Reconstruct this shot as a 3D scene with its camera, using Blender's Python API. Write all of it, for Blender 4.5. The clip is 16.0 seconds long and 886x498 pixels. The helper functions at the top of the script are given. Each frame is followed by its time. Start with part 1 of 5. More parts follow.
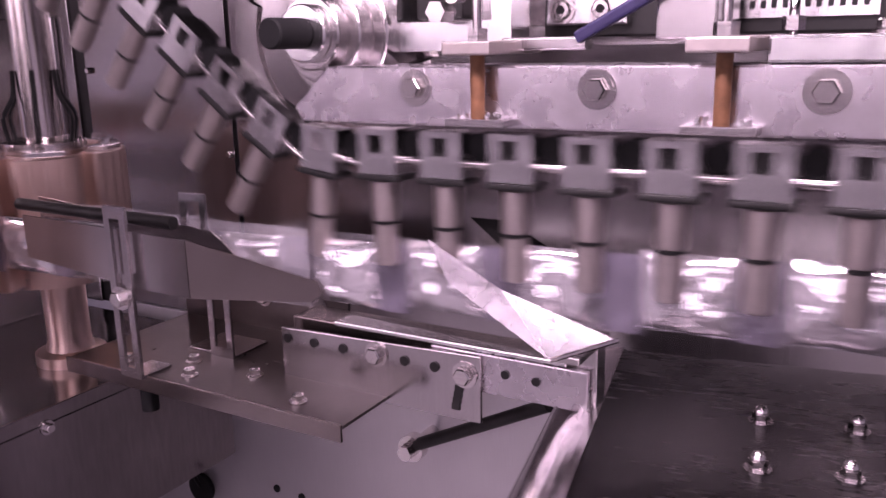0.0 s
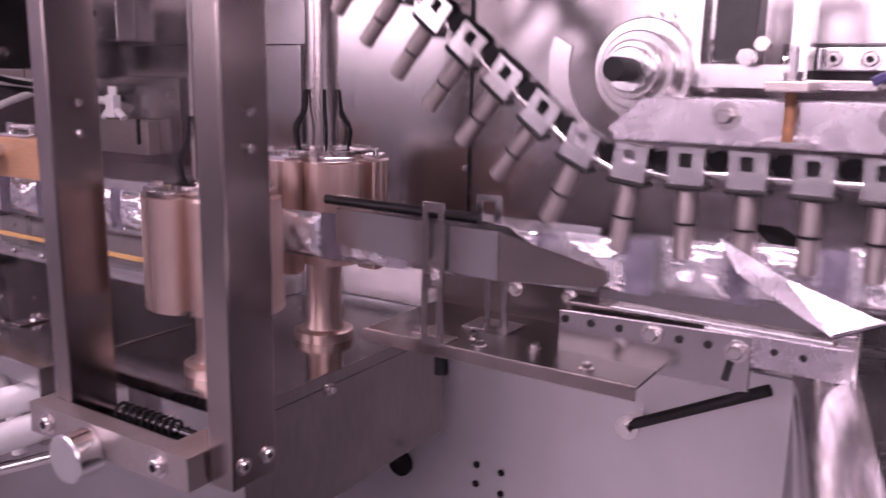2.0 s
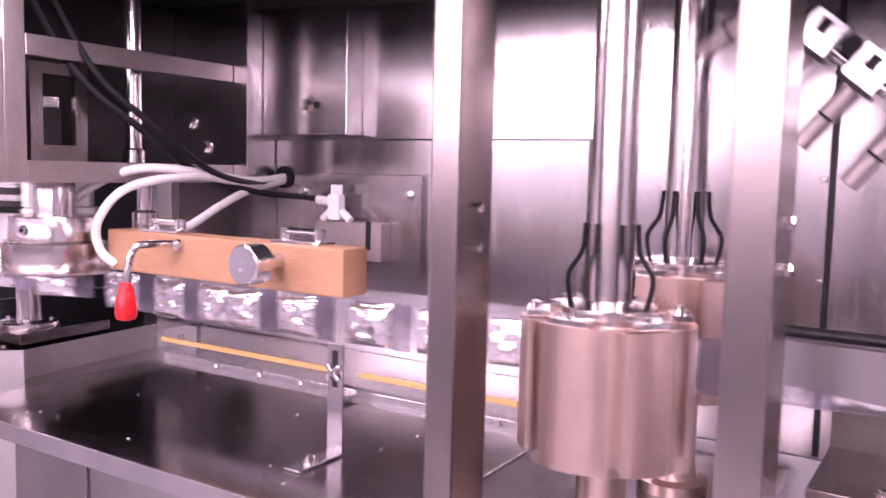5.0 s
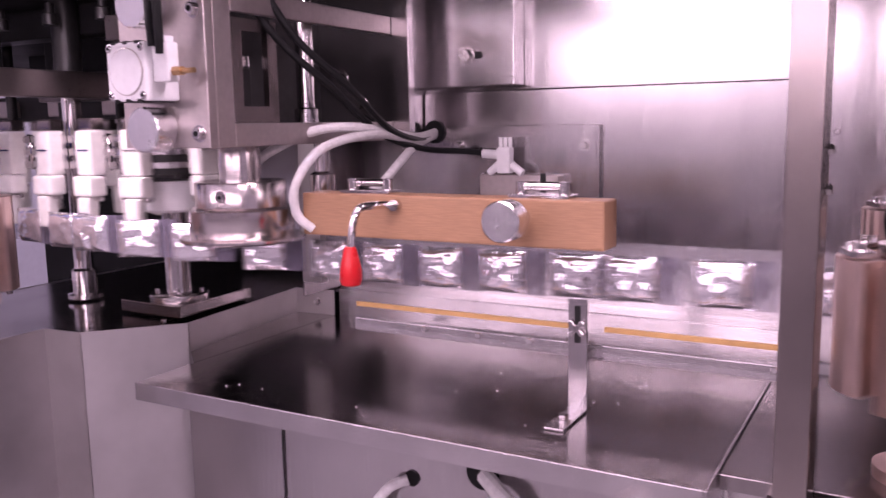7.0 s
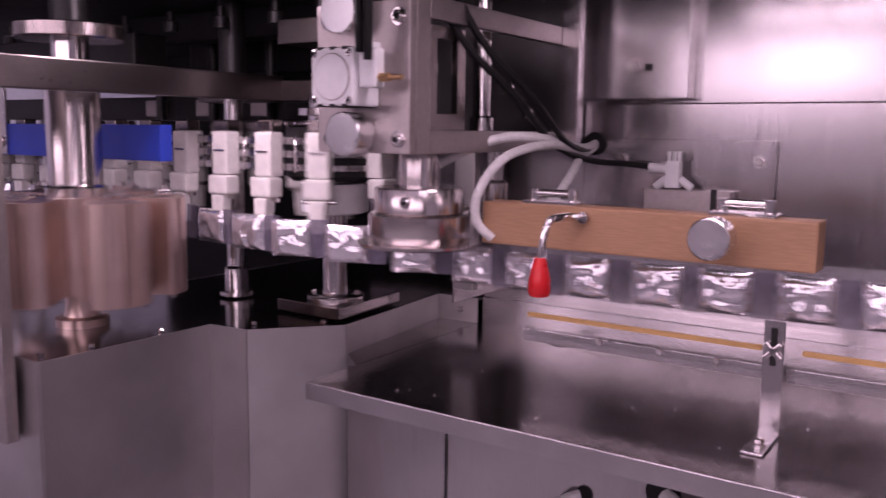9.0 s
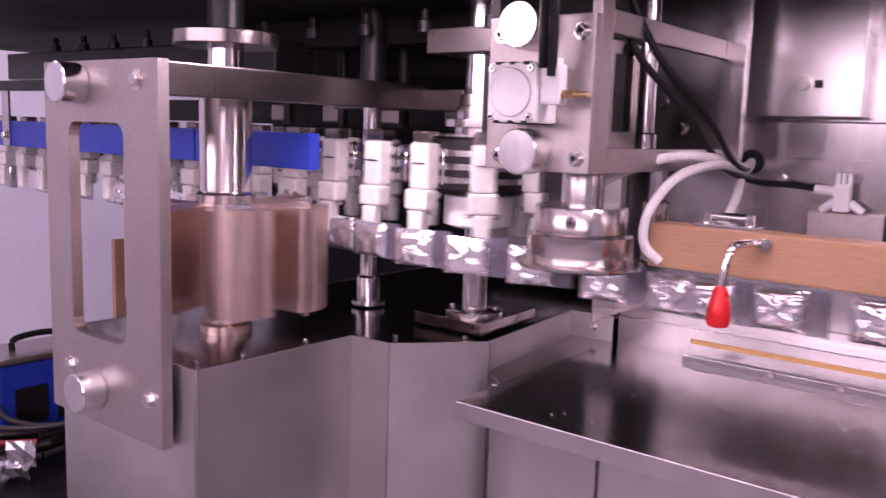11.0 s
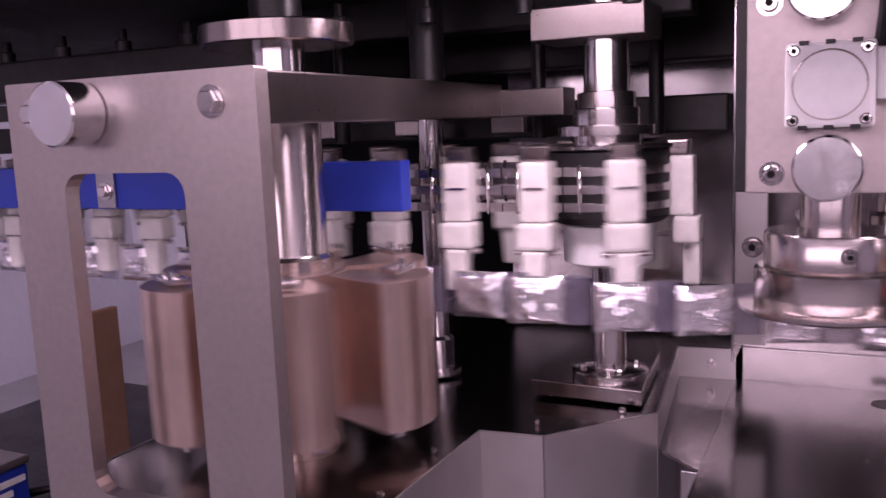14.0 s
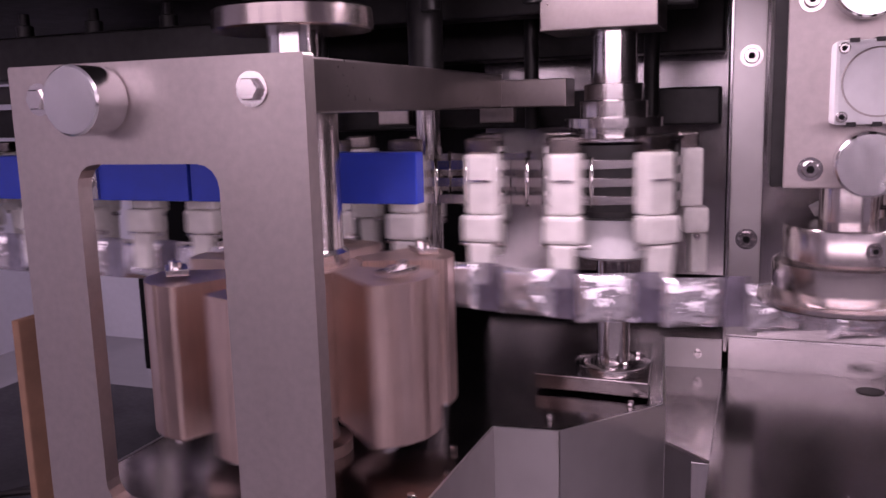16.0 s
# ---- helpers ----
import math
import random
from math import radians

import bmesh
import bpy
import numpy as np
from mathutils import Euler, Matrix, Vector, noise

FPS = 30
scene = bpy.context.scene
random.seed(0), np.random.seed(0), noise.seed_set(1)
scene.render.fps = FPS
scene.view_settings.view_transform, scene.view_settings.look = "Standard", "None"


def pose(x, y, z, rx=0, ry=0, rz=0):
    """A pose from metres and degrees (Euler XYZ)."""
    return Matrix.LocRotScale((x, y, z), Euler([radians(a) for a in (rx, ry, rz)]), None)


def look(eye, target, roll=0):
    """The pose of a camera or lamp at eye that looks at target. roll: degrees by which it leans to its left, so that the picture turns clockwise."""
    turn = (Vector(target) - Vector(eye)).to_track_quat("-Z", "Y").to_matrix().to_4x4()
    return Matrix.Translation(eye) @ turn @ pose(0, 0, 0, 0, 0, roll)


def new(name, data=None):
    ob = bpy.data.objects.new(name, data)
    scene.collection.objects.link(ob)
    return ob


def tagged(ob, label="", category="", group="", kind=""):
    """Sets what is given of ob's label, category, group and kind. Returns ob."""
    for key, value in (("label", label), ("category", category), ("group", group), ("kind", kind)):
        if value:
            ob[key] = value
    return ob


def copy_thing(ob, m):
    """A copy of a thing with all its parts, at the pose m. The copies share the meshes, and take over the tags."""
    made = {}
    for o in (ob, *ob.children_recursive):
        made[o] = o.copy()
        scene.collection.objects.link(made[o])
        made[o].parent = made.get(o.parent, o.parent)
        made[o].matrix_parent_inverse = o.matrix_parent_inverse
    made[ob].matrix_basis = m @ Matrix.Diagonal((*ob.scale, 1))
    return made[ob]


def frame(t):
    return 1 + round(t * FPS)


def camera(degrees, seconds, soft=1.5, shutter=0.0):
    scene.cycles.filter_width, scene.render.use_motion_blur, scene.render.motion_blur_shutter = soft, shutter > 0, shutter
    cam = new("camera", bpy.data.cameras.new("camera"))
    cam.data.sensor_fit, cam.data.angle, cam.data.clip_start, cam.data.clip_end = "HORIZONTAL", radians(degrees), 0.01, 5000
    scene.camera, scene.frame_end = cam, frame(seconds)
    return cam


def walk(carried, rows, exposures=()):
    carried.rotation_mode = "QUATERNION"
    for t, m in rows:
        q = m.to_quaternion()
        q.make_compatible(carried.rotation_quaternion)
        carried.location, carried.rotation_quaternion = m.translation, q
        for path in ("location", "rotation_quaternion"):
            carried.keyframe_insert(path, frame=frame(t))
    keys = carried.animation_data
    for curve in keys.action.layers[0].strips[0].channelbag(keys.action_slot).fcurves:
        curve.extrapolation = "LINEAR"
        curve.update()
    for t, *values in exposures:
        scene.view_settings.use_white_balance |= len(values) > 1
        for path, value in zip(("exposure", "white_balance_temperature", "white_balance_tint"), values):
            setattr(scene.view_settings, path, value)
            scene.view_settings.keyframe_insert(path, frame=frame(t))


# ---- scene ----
cam = camera(55.2, 16.0, 1.5, 0.5)
PATH = [
    (0, (0.075, 0.143, 1.288), (-0.901, 1.822, 0.81), -1.2),
    (0.5, (0.091, 0.099, 1.294), (-0.875, 1.788, 0.832), -0.7),
    (1, (0.077, 0.04, 1.295), (-0.875, 1.741, 0.847), 1.0),
    (1.5, (-0.01, -0.069, 1.303), (-1.011, 1.607, 0.867), 1.3),
    (2, (-0.064, -0.151, 1.287), (-1.112, 1.504, 0.884), 1.1),
    (2.5, (-0.137, -0.171, 1.263), (-1.257, 1.431, 0.838), 0.1),
    (3, (-0.258, -0.17, 1.253), (-1.307, 1.489, 0.869), 1.2),
    (3.5, (-0.419, -0.194, 1.232), (-1.528, 1.454, 1.002), -0.6),
    (3.7, (-0.433, -0.206, 1.247), (-1.519, 1.46, 1.03), 0.6),
    (5.8, (-0.721, -0.259, 1.282), (-1.755, 1.443, 1.098), 1.9),
    (6, (-0.754, -0.274, 1.282), (-1.772, 1.432, 1.055), 1.9),
    (6.5, (-0.849, -0.331, 1.271), (-1.818, 1.39, 0.959), 0.6),
    (7, (-0.92, -0.393, 1.275), (-1.892, 1.331, 0.985), -1.0),
    (7.5, (-0.971, -0.427, 1.266), (-1.907, 1.318, 0.984), -0.5),
    (8, (-1.017, -0.423, 1.267), (-1.977, 1.304, 0.956), -0.5),
    (8.5, (-1.059, -0.426, 1.282), (-2.04, 1.292, 0.987), 0.0),
    (9, (-1.069, -0.476, 1.28), (-2.169, 1.172, 1.006), 0.7),
    (9.2, (-1.077, -0.499, 1.288), (-2.197, 1.135, 1.01), 1.3),
    (11.3, (-1.258, -0.526, 1.301), (-2.499, 1.017, 1.02), 1.4),
    (11.5, (-1.303, -0.515, 1.304), (-2.548, 1.024, 1.018), 0.7),
    (12, (-1.428, -0.517, 1.329), (-2.673, 1.025, 1.066), -0.7),
    (12.5, (-1.494, -0.499, 1.315), (-2.696, 1.074, 1.024), -0.4),
    (13, (-1.594, -0.483, 1.309), (-2.667, 1.181, 1.022), -2.0),
    (13.5, (-1.722, -0.465, 1.325), (-2.628, 1.295, 1.042), -2.7),
    (14, (-1.794, -0.441, 1.328), (-2.66, 1.338, 1.038), -2.3),
    (14.5, (-1.821, -0.441, 1.331), (-2.701, 1.329, 1.027), -2.6),
    (15, (-1.829, -0.446, 1.331), (-2.697, 1.33, 1.027), -1.8),
    (15.5, (-1.851, -0.448, 1.336), (-2.667, 1.353, 1.035), -2.0),
    (16, (-1.91, -0.463, 1.336), (-2.604, 1.385, 1.01), -1.6),
]
EXPOSURES = [(0, -0.85, 6800, 53), (0.5, -0.98, 6800, 53), (1, -1.26, 6800, 53), (1.5, -1.24, 6800, 53), (2, -0.7, 6800, 53), (2.5, -0.06, 6800, 53), (3, 0.35, 6800, 53), (3.5, 0.25, 6800, 53), (5.8, 0.4, 6800, 53), (6.5, 0.05, 6800, 53), (7, -0.47, 6800, 53), (7.5, -0.98, 6800, 53), (8, -1.24, 6800, 53), (9, -1.25, 6800, 53), (11.3, -0.4, 6800, 53), (12, -0.3, 6800, 53), (12.5, -0.45, 6800, 53), (13, -0.55, 6800, 53), (13.5, -0.9, 6800, 53), (14, -1.08, 6800, 53), (15, -1.05, 6800, 53), (16, -1.25, 6800, 53)]
walk(cam, [(t, look(eye, target, roll)) for t, eye, target, roll in PATH], EXPOSURES)
# ---------------------------------------------------------------- world and light
world = bpy.data.worlds.new("world")
scene.world = world
world.use_nodes = True
world.node_tree.nodes["Background"].inputs[0].default_value = (0.75, 0.8, 1.0, 1)
world.node_tree.nodes["Background"].inputs[1].default_value = 0.1


def area_lamp(name, m, sx, sy, watts, colour):
    data = bpy.data.lights.new(name, "AREA")
    data.shape, data.size, data.size_y, data.energy, data.color = "RECTANGLE", sx, sy, watts, colour
    ob = new(name, data)
    ob.matrix_world = m
    return ob


area_lamp("ceiling_tube_light_front", pose(-0.9, -1.6, 2.95, 0, 0, 0), 4.5, 0.4, 92, (1.0, 0.97, 1.0))
area_lamp("ceiling_tube_light_side", pose(-4.6, 0.6, 2.95, 0, 0, 0), 0.5, 3.0, 75, (0.90, 0.91, 1.0))
area_lamp("under_housing_light", pose(-0.12, 0.5, 1.562, 0, 0, 0), 0.6, 0.06, 14, (1.0, 0.97, 1.0))
# Two added fill lights without a known fixture: grippers, then the middle.
area_lamp("under_housing_light", pose(-2.1, 0.40, 1.525, 0, 0, 0), 0.26, 0.06, 4.8, (1.0, 0.97, 1.0))
area_lamp("under_housing_light", pose(-1.35, 0.42, 1.562, 0, 0, 0), 0.5, 0.06, 4, (1.0, 0.97, 1.0))

# ---------------------------------------------------------------- materials


def mat(name, colour, rough=0.5, metal=0.0, grain=(1, 1, 1), gscale=40, var=0.15, bump=0.05, rvar=0.1, stain=0.2, sscale=6, spec=0.5, trans=0.0, alpha=1.0, emit=0.0):
    """A surface with grain (fine, may be stretched) and stains (broad), in metres."""
    m = bpy.data.materials.new(name)
    m.use_nodes = True
    nt = m.node_tree
    b = nt.nodes["Principled BSDF"]
    N = nt.nodes.new
    L = nt.links.new
    tc = N("ShaderNodeTexCoord")
    mp = N("ShaderNodeMapping")
    mp.inputs["Scale"].default_value = grain
    L(tc.outputs["Object"], mp.inputs["Vector"])
    n1 = N("ShaderNodeTexNoise")
    n1.inputs["Scale"].default_value = gscale
    n1.inputs["Detail"].default_value = 5
    L(mp.outputs[0], n1.inputs["Vector"])
    n2 = N("ShaderNodeTexNoise")
    n2.inputs["Scale"].default_value = sscale
    n2.inputs["Detail"].default_value = 4
    L(tc.outputs["Object"], n2.inputs["Vector"])
    r1 = N("ShaderNodeMapRange")
    r1.inputs[1].default_value, r1.inputs[2].default_value = 0.3, 0.7
    r1.inputs[3].default_value, r1.inputs[4].default_value = 1 - var, 1 + var
    L(n1.outputs[0], r1.inputs[0])
    r2 = N("ShaderNodeMapRange")
    r2.inputs[1].default_value, r2.inputs[2].default_value = 0.35, 0.7
    r2.inputs[3].default_value, r2.inputs[4].default_value = 1.0, 1 - stain
    L(n2.outputs[0], r2.inputs[0])
    mu = N("ShaderNodeMath")
    mu.operation = "MULTIPLY"
    L(r1.outputs[0], mu.inputs[0])
    L(r2.outputs[0], mu.inputs[1])
    vm = N("ShaderNodeVectorMath")
    vm.operation = "SCALE"
    vm.inputs[0].default_value = colour
    L(mu.outputs[0], vm.inputs["Scale"])
    L(vm.outputs[0], b.inputs["Base Color"])
    r3 = N("ShaderNodeMapRange")
    r3.inputs[1].default_value, r3.inputs[2].default_value = 0.3, 0.7
    r3.inputs[3].default_value, r3.inputs[4].default_value = max(0.02, rough - rvar), min(1, rough + rvar)
    ad = N("ShaderNodeMath")
    ad.operation = "ADD"
    ml = N("ShaderNodeMath")
    ml.operation = "MULTIPLY"
    ml.inputs[1].default_value = 0.5
    L(n1.outputs[0], ad.inputs[0])
    L(n2.outputs[0], ad.inputs[1])
    L(ad.outputs[0], ml.inputs[0])
    L(ml.outputs[0], r3.inputs[0])
    L(r3.outputs[0], b.inputs["Roughness"])
    b.inputs["Metallic"].default_value = metal
    b.inputs["Specular IOR Level"].default_value = spec
    b.inputs["Transmission Weight"].default_value = trans
    b.inputs["Alpha"].default_value = alpha
    if emit:
        L(vm.outputs[0], b.inputs["Emission Color"])
        b.inputs["Emission Strength"].default_value = emit
    if bump:
        bp = N("ShaderNodeBump")
        bp.inputs["Strength"].default_value = bump
        bp.inputs["Distance"].default_value = 0.002
        L(n1.outputs[0], bp.inputs["Height"])
        L(bp.outputs[0], b.inputs["Normal"])
    return m


STEEL = mat("brushed_stainless", (0.58, 0.55, 0.56), 0.24, 1, (8, 220, 220), 5, 0.02, 0.0, 0.03, 0.22, 9)
STEEL_V = mat("brushed_stainless_upright", (0.61, 0.58, 0.58), 0.40, 1, (1, 1, 1), 160, 0.0, 0.0, 0.0, 0.25, 6)
# Near-black base puts the dark surroundings it mirrors into the stainless.
COVER = mat("cover_with_dark_reflections", (0.045, 0.040, 0.043), 0.27, 1, (1, 6, 1), 30, 0.08, 0.01, 0.04, 0.3, 5)
# Steel darkened to carry the shade below the housing and dim reflections.
ARM = mat("shaded_steel", (0.20, 0.175, 0.17), 0.30, 1, (1, 1, 1), 160, 0.04, 0.01, 0.04, 0.3, 7)
BAR = mat("darker_stainless", (0.38, 0.33, 0.32), 0.24, 1, (1, 1, 1), 160, 0.03, 0.01, 0.02, 0.3, 7)
# Stain noise mimics uneven reflections; the base is lifted for brightness.
POLISH = mat("polished_steel_mottled_sheen", (0.76, 0.71, 0.76), 0.27, 1, (1, 1, 1), 60, 0.01, 0.0, 0.05, 0.40, 16)
# Paler, rougher copy of the sheet, standing in for stronger light down there.
PALE = mat("lit_lower_sheet", (0.74, 0.71, 0.74), 0.5, 1, (200, 200, 6), 5, 0.03, 0.0, 0.05, 0.2, 3)
SHEET = mat("stainless_sheet", (0.52, 0.49, 0.50), 0.20, 1, (70, 70, 2), 6, 0.05, 0.02, 0.07, 0.25, 3.5)
# Stainless toned down to carry the dark surroundings it mirrors.
DECK = mat("deck_with_dark_reflections", (0.36, 0.33, 0.33), 0.16, 1, (1, 6, 1), 30, 0.08, 0.02, 0.06, 0.25, 5)
CHROME = mat("polished_chrome", (0.74, 0.70, 0.70), 0.17, 1, (1, 1, 60), 12, 0.05, 0.01, 0.05, 0.10, 9)
ALU = mat("turned_aluminium", (0.80, 0.79, 0.80), 0.22, 1, (1, 1, 1), 80, 0.06, 0.02, 0.06, 0.08, 10)
PLATE = mat("satin_plate", (0.50, 0.445, 0.435), 0.42, 1, (1, 1, 1), 120, 0.06, 0.03, 0.05, 0.10, 8)
COPPER = mat("warm_bronze_roller", (0.82, 0.63, 0.56), 0.34, 1, (60, 60, 2), 8, 0.10, 0.01, 0.07, 0.3, 9)
TURNED = mat("satin_turned_steel", (0.70, 0.64, 0.63), 0.22, 1, (1, 1, 90), 12, 0.06, 0.0, 0.05, 0.15, 9)
# Dark parts and openings; on the overhead beams it carries shade.
DARK = mat("dark_parts_and_shade", (0.03, 0.029, 0.03), 0.4, 0.6, (1, 1, 1), 60, 0.2, 0.05, 0.1, 0.3, 6)
# Black parts and holes, and the unlit upper housing painted black.
BLACK = mat("black_parts_and_shade", (0.009, 0.009, 0.010), 0.7, 0.0, (1, 1, 1), 50, 0.2, 0.03, 0.1, 0.2, 4, 0.2)
RUBBER = mat("black_hose", (0.010, 0.010, 0.011), 0.5, 0.0, (1, 1, 1), 90, 0.2, 0.02, spec=0.2)
WOOD = mat("brown_laminate_block", (0.40, 0.215, 0.12), 0.45, 0.0, (2, 30, 30), 22, 0.12, 0.05, 0.1, 0.15, 9)
RED = mat("red_plastic", (0.75, 0.02, 0.02), 0.3, 0.0, (1, 1, 1), 60, 0.05, 0.0)
WHITE = mat("white_plastic", (0.88, 0.87, 0.88), 0.4, 0.0, (1, 1, 1), 60, 0.05, 0.02)
CREAM = mat("ivory_nylon", (0.84, 0.81, 0.78), 0.5, 0.0, (1, 1, 1), 60, 0.08, 0.02)
BLUE = mat("blue_plastic_rail", (0.012, 0.045, 0.40), 0.42, 0.0, (1, 1, 1), 60, 0.06, 0.02, 0.1, 0.1)
ORANGE = mat("orange_strip", (0.72, 0.42, 0.16), 0.5, 0.0, (1, 1, 1), 60, 0.1, 0.02)
RUST = mat("brazed_rust", (0.22, 0.10, 0.05), 0.6, 0.4, (1, 1, 1), 90, 0.3, 0.1, 0.1, 0.4, 30)
SLEEVE = mat("white_sleeving", (0.72, 0.70, 0.70), 0.7, 0.0, (1, 1, 1), 120, 0.1, 0.1)
FOIL = mat("crinkled_foil_film", (0.88, 0.85, 0.90), 0.10, 0.78, (1, 1, 1), 70, 0.10, 0.8, 0.06, 0.15, 20)
FOILPRINT = mat("dim_seal_film", (0.30, 0.27, 0.36), 0.18, 0.3, (1, 1, 1), 70, 0.3, 0.35, 0.08, 0.4, 25, 0.8, 0.0, 0.5)
CLEAR = mat("clear_film", (0.8, 0.78, 0.84), 0.12, 0.0, (1, 1, 1), 60, 0.05, 0.3, 0.05, 0.1, 20, 0.8, 0.0, 0.28)
PLEXI = mat("clear_acrylic", (0.75, 0.73, 0.76), 0.1, 0.0, (1, 1, 1), 60, 0.05, 0.02, 0.05, 0.1, 20, 0.8, 0.0, 0.08)
PAINT_WALL = mat("white_room_wall", (0.74, 0.73, 0.80), 0.85, 0.0, (1, 1, 1), 30, 0.03, 0.02, 0.1, 0.08, 2)
FLOORM = mat("grey_epoxy_floor", (0.34, 0.33, 0.34), 0.35, 0.0, (1, 1, 1), 30, 0.08, 0.02, 0.1, 0.2, 2)
CABLE = mat("welding_cable", (0.03, 0.025, 0.028), 0.5, 0.0, (1, 1, 1), 60, 0.3, 0.05)
CABLERED = mat("red_cable", (0.45, 0.04, 0.04), 0.5, 0.0, (1, 1, 1), 60, 0.2, 0.05)
TEAL = mat("teal_plastic", (0.03, 0.35, 0.38), 0.5, 0.0)
TAN = mat("brown_cardboard", (0.36, 0.20, 0.13), 0.8, 0.0, (1, 1, 1), 40, 0.1, 0.05)
GLOW = mat("daylit_window_pane", (1.0, 0.97, 1.0), 0.5, 0.0, emit=8.5)
# For the wall behind the view, darkened so steel mirrors a dim room.
DIM_WALL = mat("darkened_room_wall", (0.30, 0.28, 0.31), 0.85, 0.0, (1, 1, 1), 30, 0.05, 0.02, 0.1, 0.15, 2)

# ---------------------------------------------------------------- building helpers


def box(bm, x0, x1, y0, y1, z0, z1, bev=0.0, m=None):
    vs = [bm.verts.new(p) for p in ((x0, y0, z0), (x1, y0, z0), (x1, y1, z0), (x0, y1, z0), (x0, y0, z1), (x1, y0, z1), (x1, y1, z1), (x0, y1, z1))]
    fs = [bm.faces.new([vs[i] for i in f]) for f in ((0, 3, 2, 1), (4, 5, 6, 7), (0, 1, 5, 4), (1, 2, 6, 5), (2, 3, 7, 6), (3, 0, 4, 7))]
    if m is not None:
        bmesh.ops.transform(bm, matrix=m, verts=vs)
    if bev:
        es = list({e for f in fs for e in f.edges})
        bmesh.ops.bevel(bm, geom=es, offset=bev, segments=2, affect="EDGES", profile=0.6)
    return bm


def rod(bm, p0, p1, r, seg=24, r2=None, bev=0.0):
    """A cylinder (or cone) from p0 to p1, with eased end edges."""
    p0, p1 = Vector(p0), Vector(p1)
    d = p1 - p0
    q = d.to_track_quat("Z", "Y")
    r2 = r if r2 is None else r2
    L = d.length
    prof = [(0, r), (L, r2)] if not bev else [(0, r - bev), (bev, r), (L - bev, r2), (L, r2 - bev)]
    rings = []
    for z, rr in prof:
        rings.append([bm.verts.new(p0 + q @ Vector((rr * math.cos(2 * math.pi * i / seg), rr * math.sin(2 * math.pi * i / seg), z))) for i in range(seg)])
    for a, b in zip(rings, rings[1:]):
        for i in range(seg):
            f = bm.faces.new((a[i], a[(i + 1) % seg], b[(i + 1) % seg], b[i]))
            f.smooth = seg > 8
    bm.faces.new(rings[0][::-1])
    bm.faces.new(rings[-1])
    return bm


def lathe(bm, axis, prof, seg=32):
    """A turned shape round the upright line through axis (x, y): prof is (radius, z) from below to above."""
    rings = [[bm.verts.new((axis[0] + r * math.cos(2 * math.pi * i / seg), axis[1] + r * math.sin(2 * math.pi * i / seg), z)) for i in range(seg)] for r, z in prof]
    for a, b in zip(rings, rings[1:]):
        for i in range(seg):
            bm.faces.new((a[i], a[(i + 1) % seg], b[(i + 1) % seg], b[i])).smooth = True
    bm.faces.new(rings[0][::-1])
    bm.faces.new(rings[-1])
    return bm


def prism(bm, outline, z0, z1, bev=0.0, m=None):
    """An outline in x and y drawn up from z0 to z1."""
    a = [bm.verts.new((x, y, z0)) for x, y in outline]
    b = [bm.verts.new((x, y, z1)) for x, y in outline]
    n = len(a)
    fs = [bm.faces.new(a[::-1]), bm.faces.new(b)] + [bm.faces.new((a[i], a[(i + 1) % n], b[(i + 1) % n], b[i])) for i in range(n)]
    if m is not None:
        bmesh.ops.transform(bm, matrix=m, verts=a + b)
    if bev:
        bmesh.ops.bevel(bm, geom=list({e for f in fs for e in f.edges}), offset=bev, segments=2, affect="EDGES", profile=0.6)
    return bm


def slab(bm, outline, y0, y1, bev=0.0):
    """An outline in x and z given depth from y0 to y1 (upright plates)."""
    a = [bm.verts.new((x, y0, z)) for x, z in outline]
    b = [bm.verts.new((x, y1, z)) for x, z in outline]
    n = len(a)
    fs = [bm.faces.new(a), bm.faces.new(b[::-1])] + [bm.faces.new((a[(i + 1) % n], a[i], b[i], b[(i + 1) % n])) for i in range(n)]
    bmesh.ops.recalc_face_normals(bm, faces=fs)
    if bev:
        bmesh.ops.bevel(bm, geom=list({e for f in fs for e in f.edges}), offset=bev, segments=2, affect="EDGES", profile=0.6)
    return bm


def ring_slab(bm, outer, inner, y0, y1):
    """An upright plate with a hole: outer and inner outlines (x, z) with as many points each."""
    n = len(outer)
    oa, ob_ = [bm.verts.new((x, y0, z)) for x, z in outer], [bm.verts.new((x, y1, z)) for x, z in outer]
    ia, ib = [bm.verts.new((x, y0, z)) for x, z in inner], [bm.verts.new((x, y1, z)) for x, z in inner]
    for i in range(n):
        j = (i + 1) % n
        for q in ((oa[i], oa[j], ia[j], ia[i]), (ob_[j], ob_[i], ib[i], ib[j]), (oa[j], oa[i], ob_[i], ob_[j]), (ia[i], ia[j], ib[j], ib[i])):
            bm.faces.new(q)
    bmesh.ops.recalc_face_normals(bm, faces=bm.faces)
    return bm


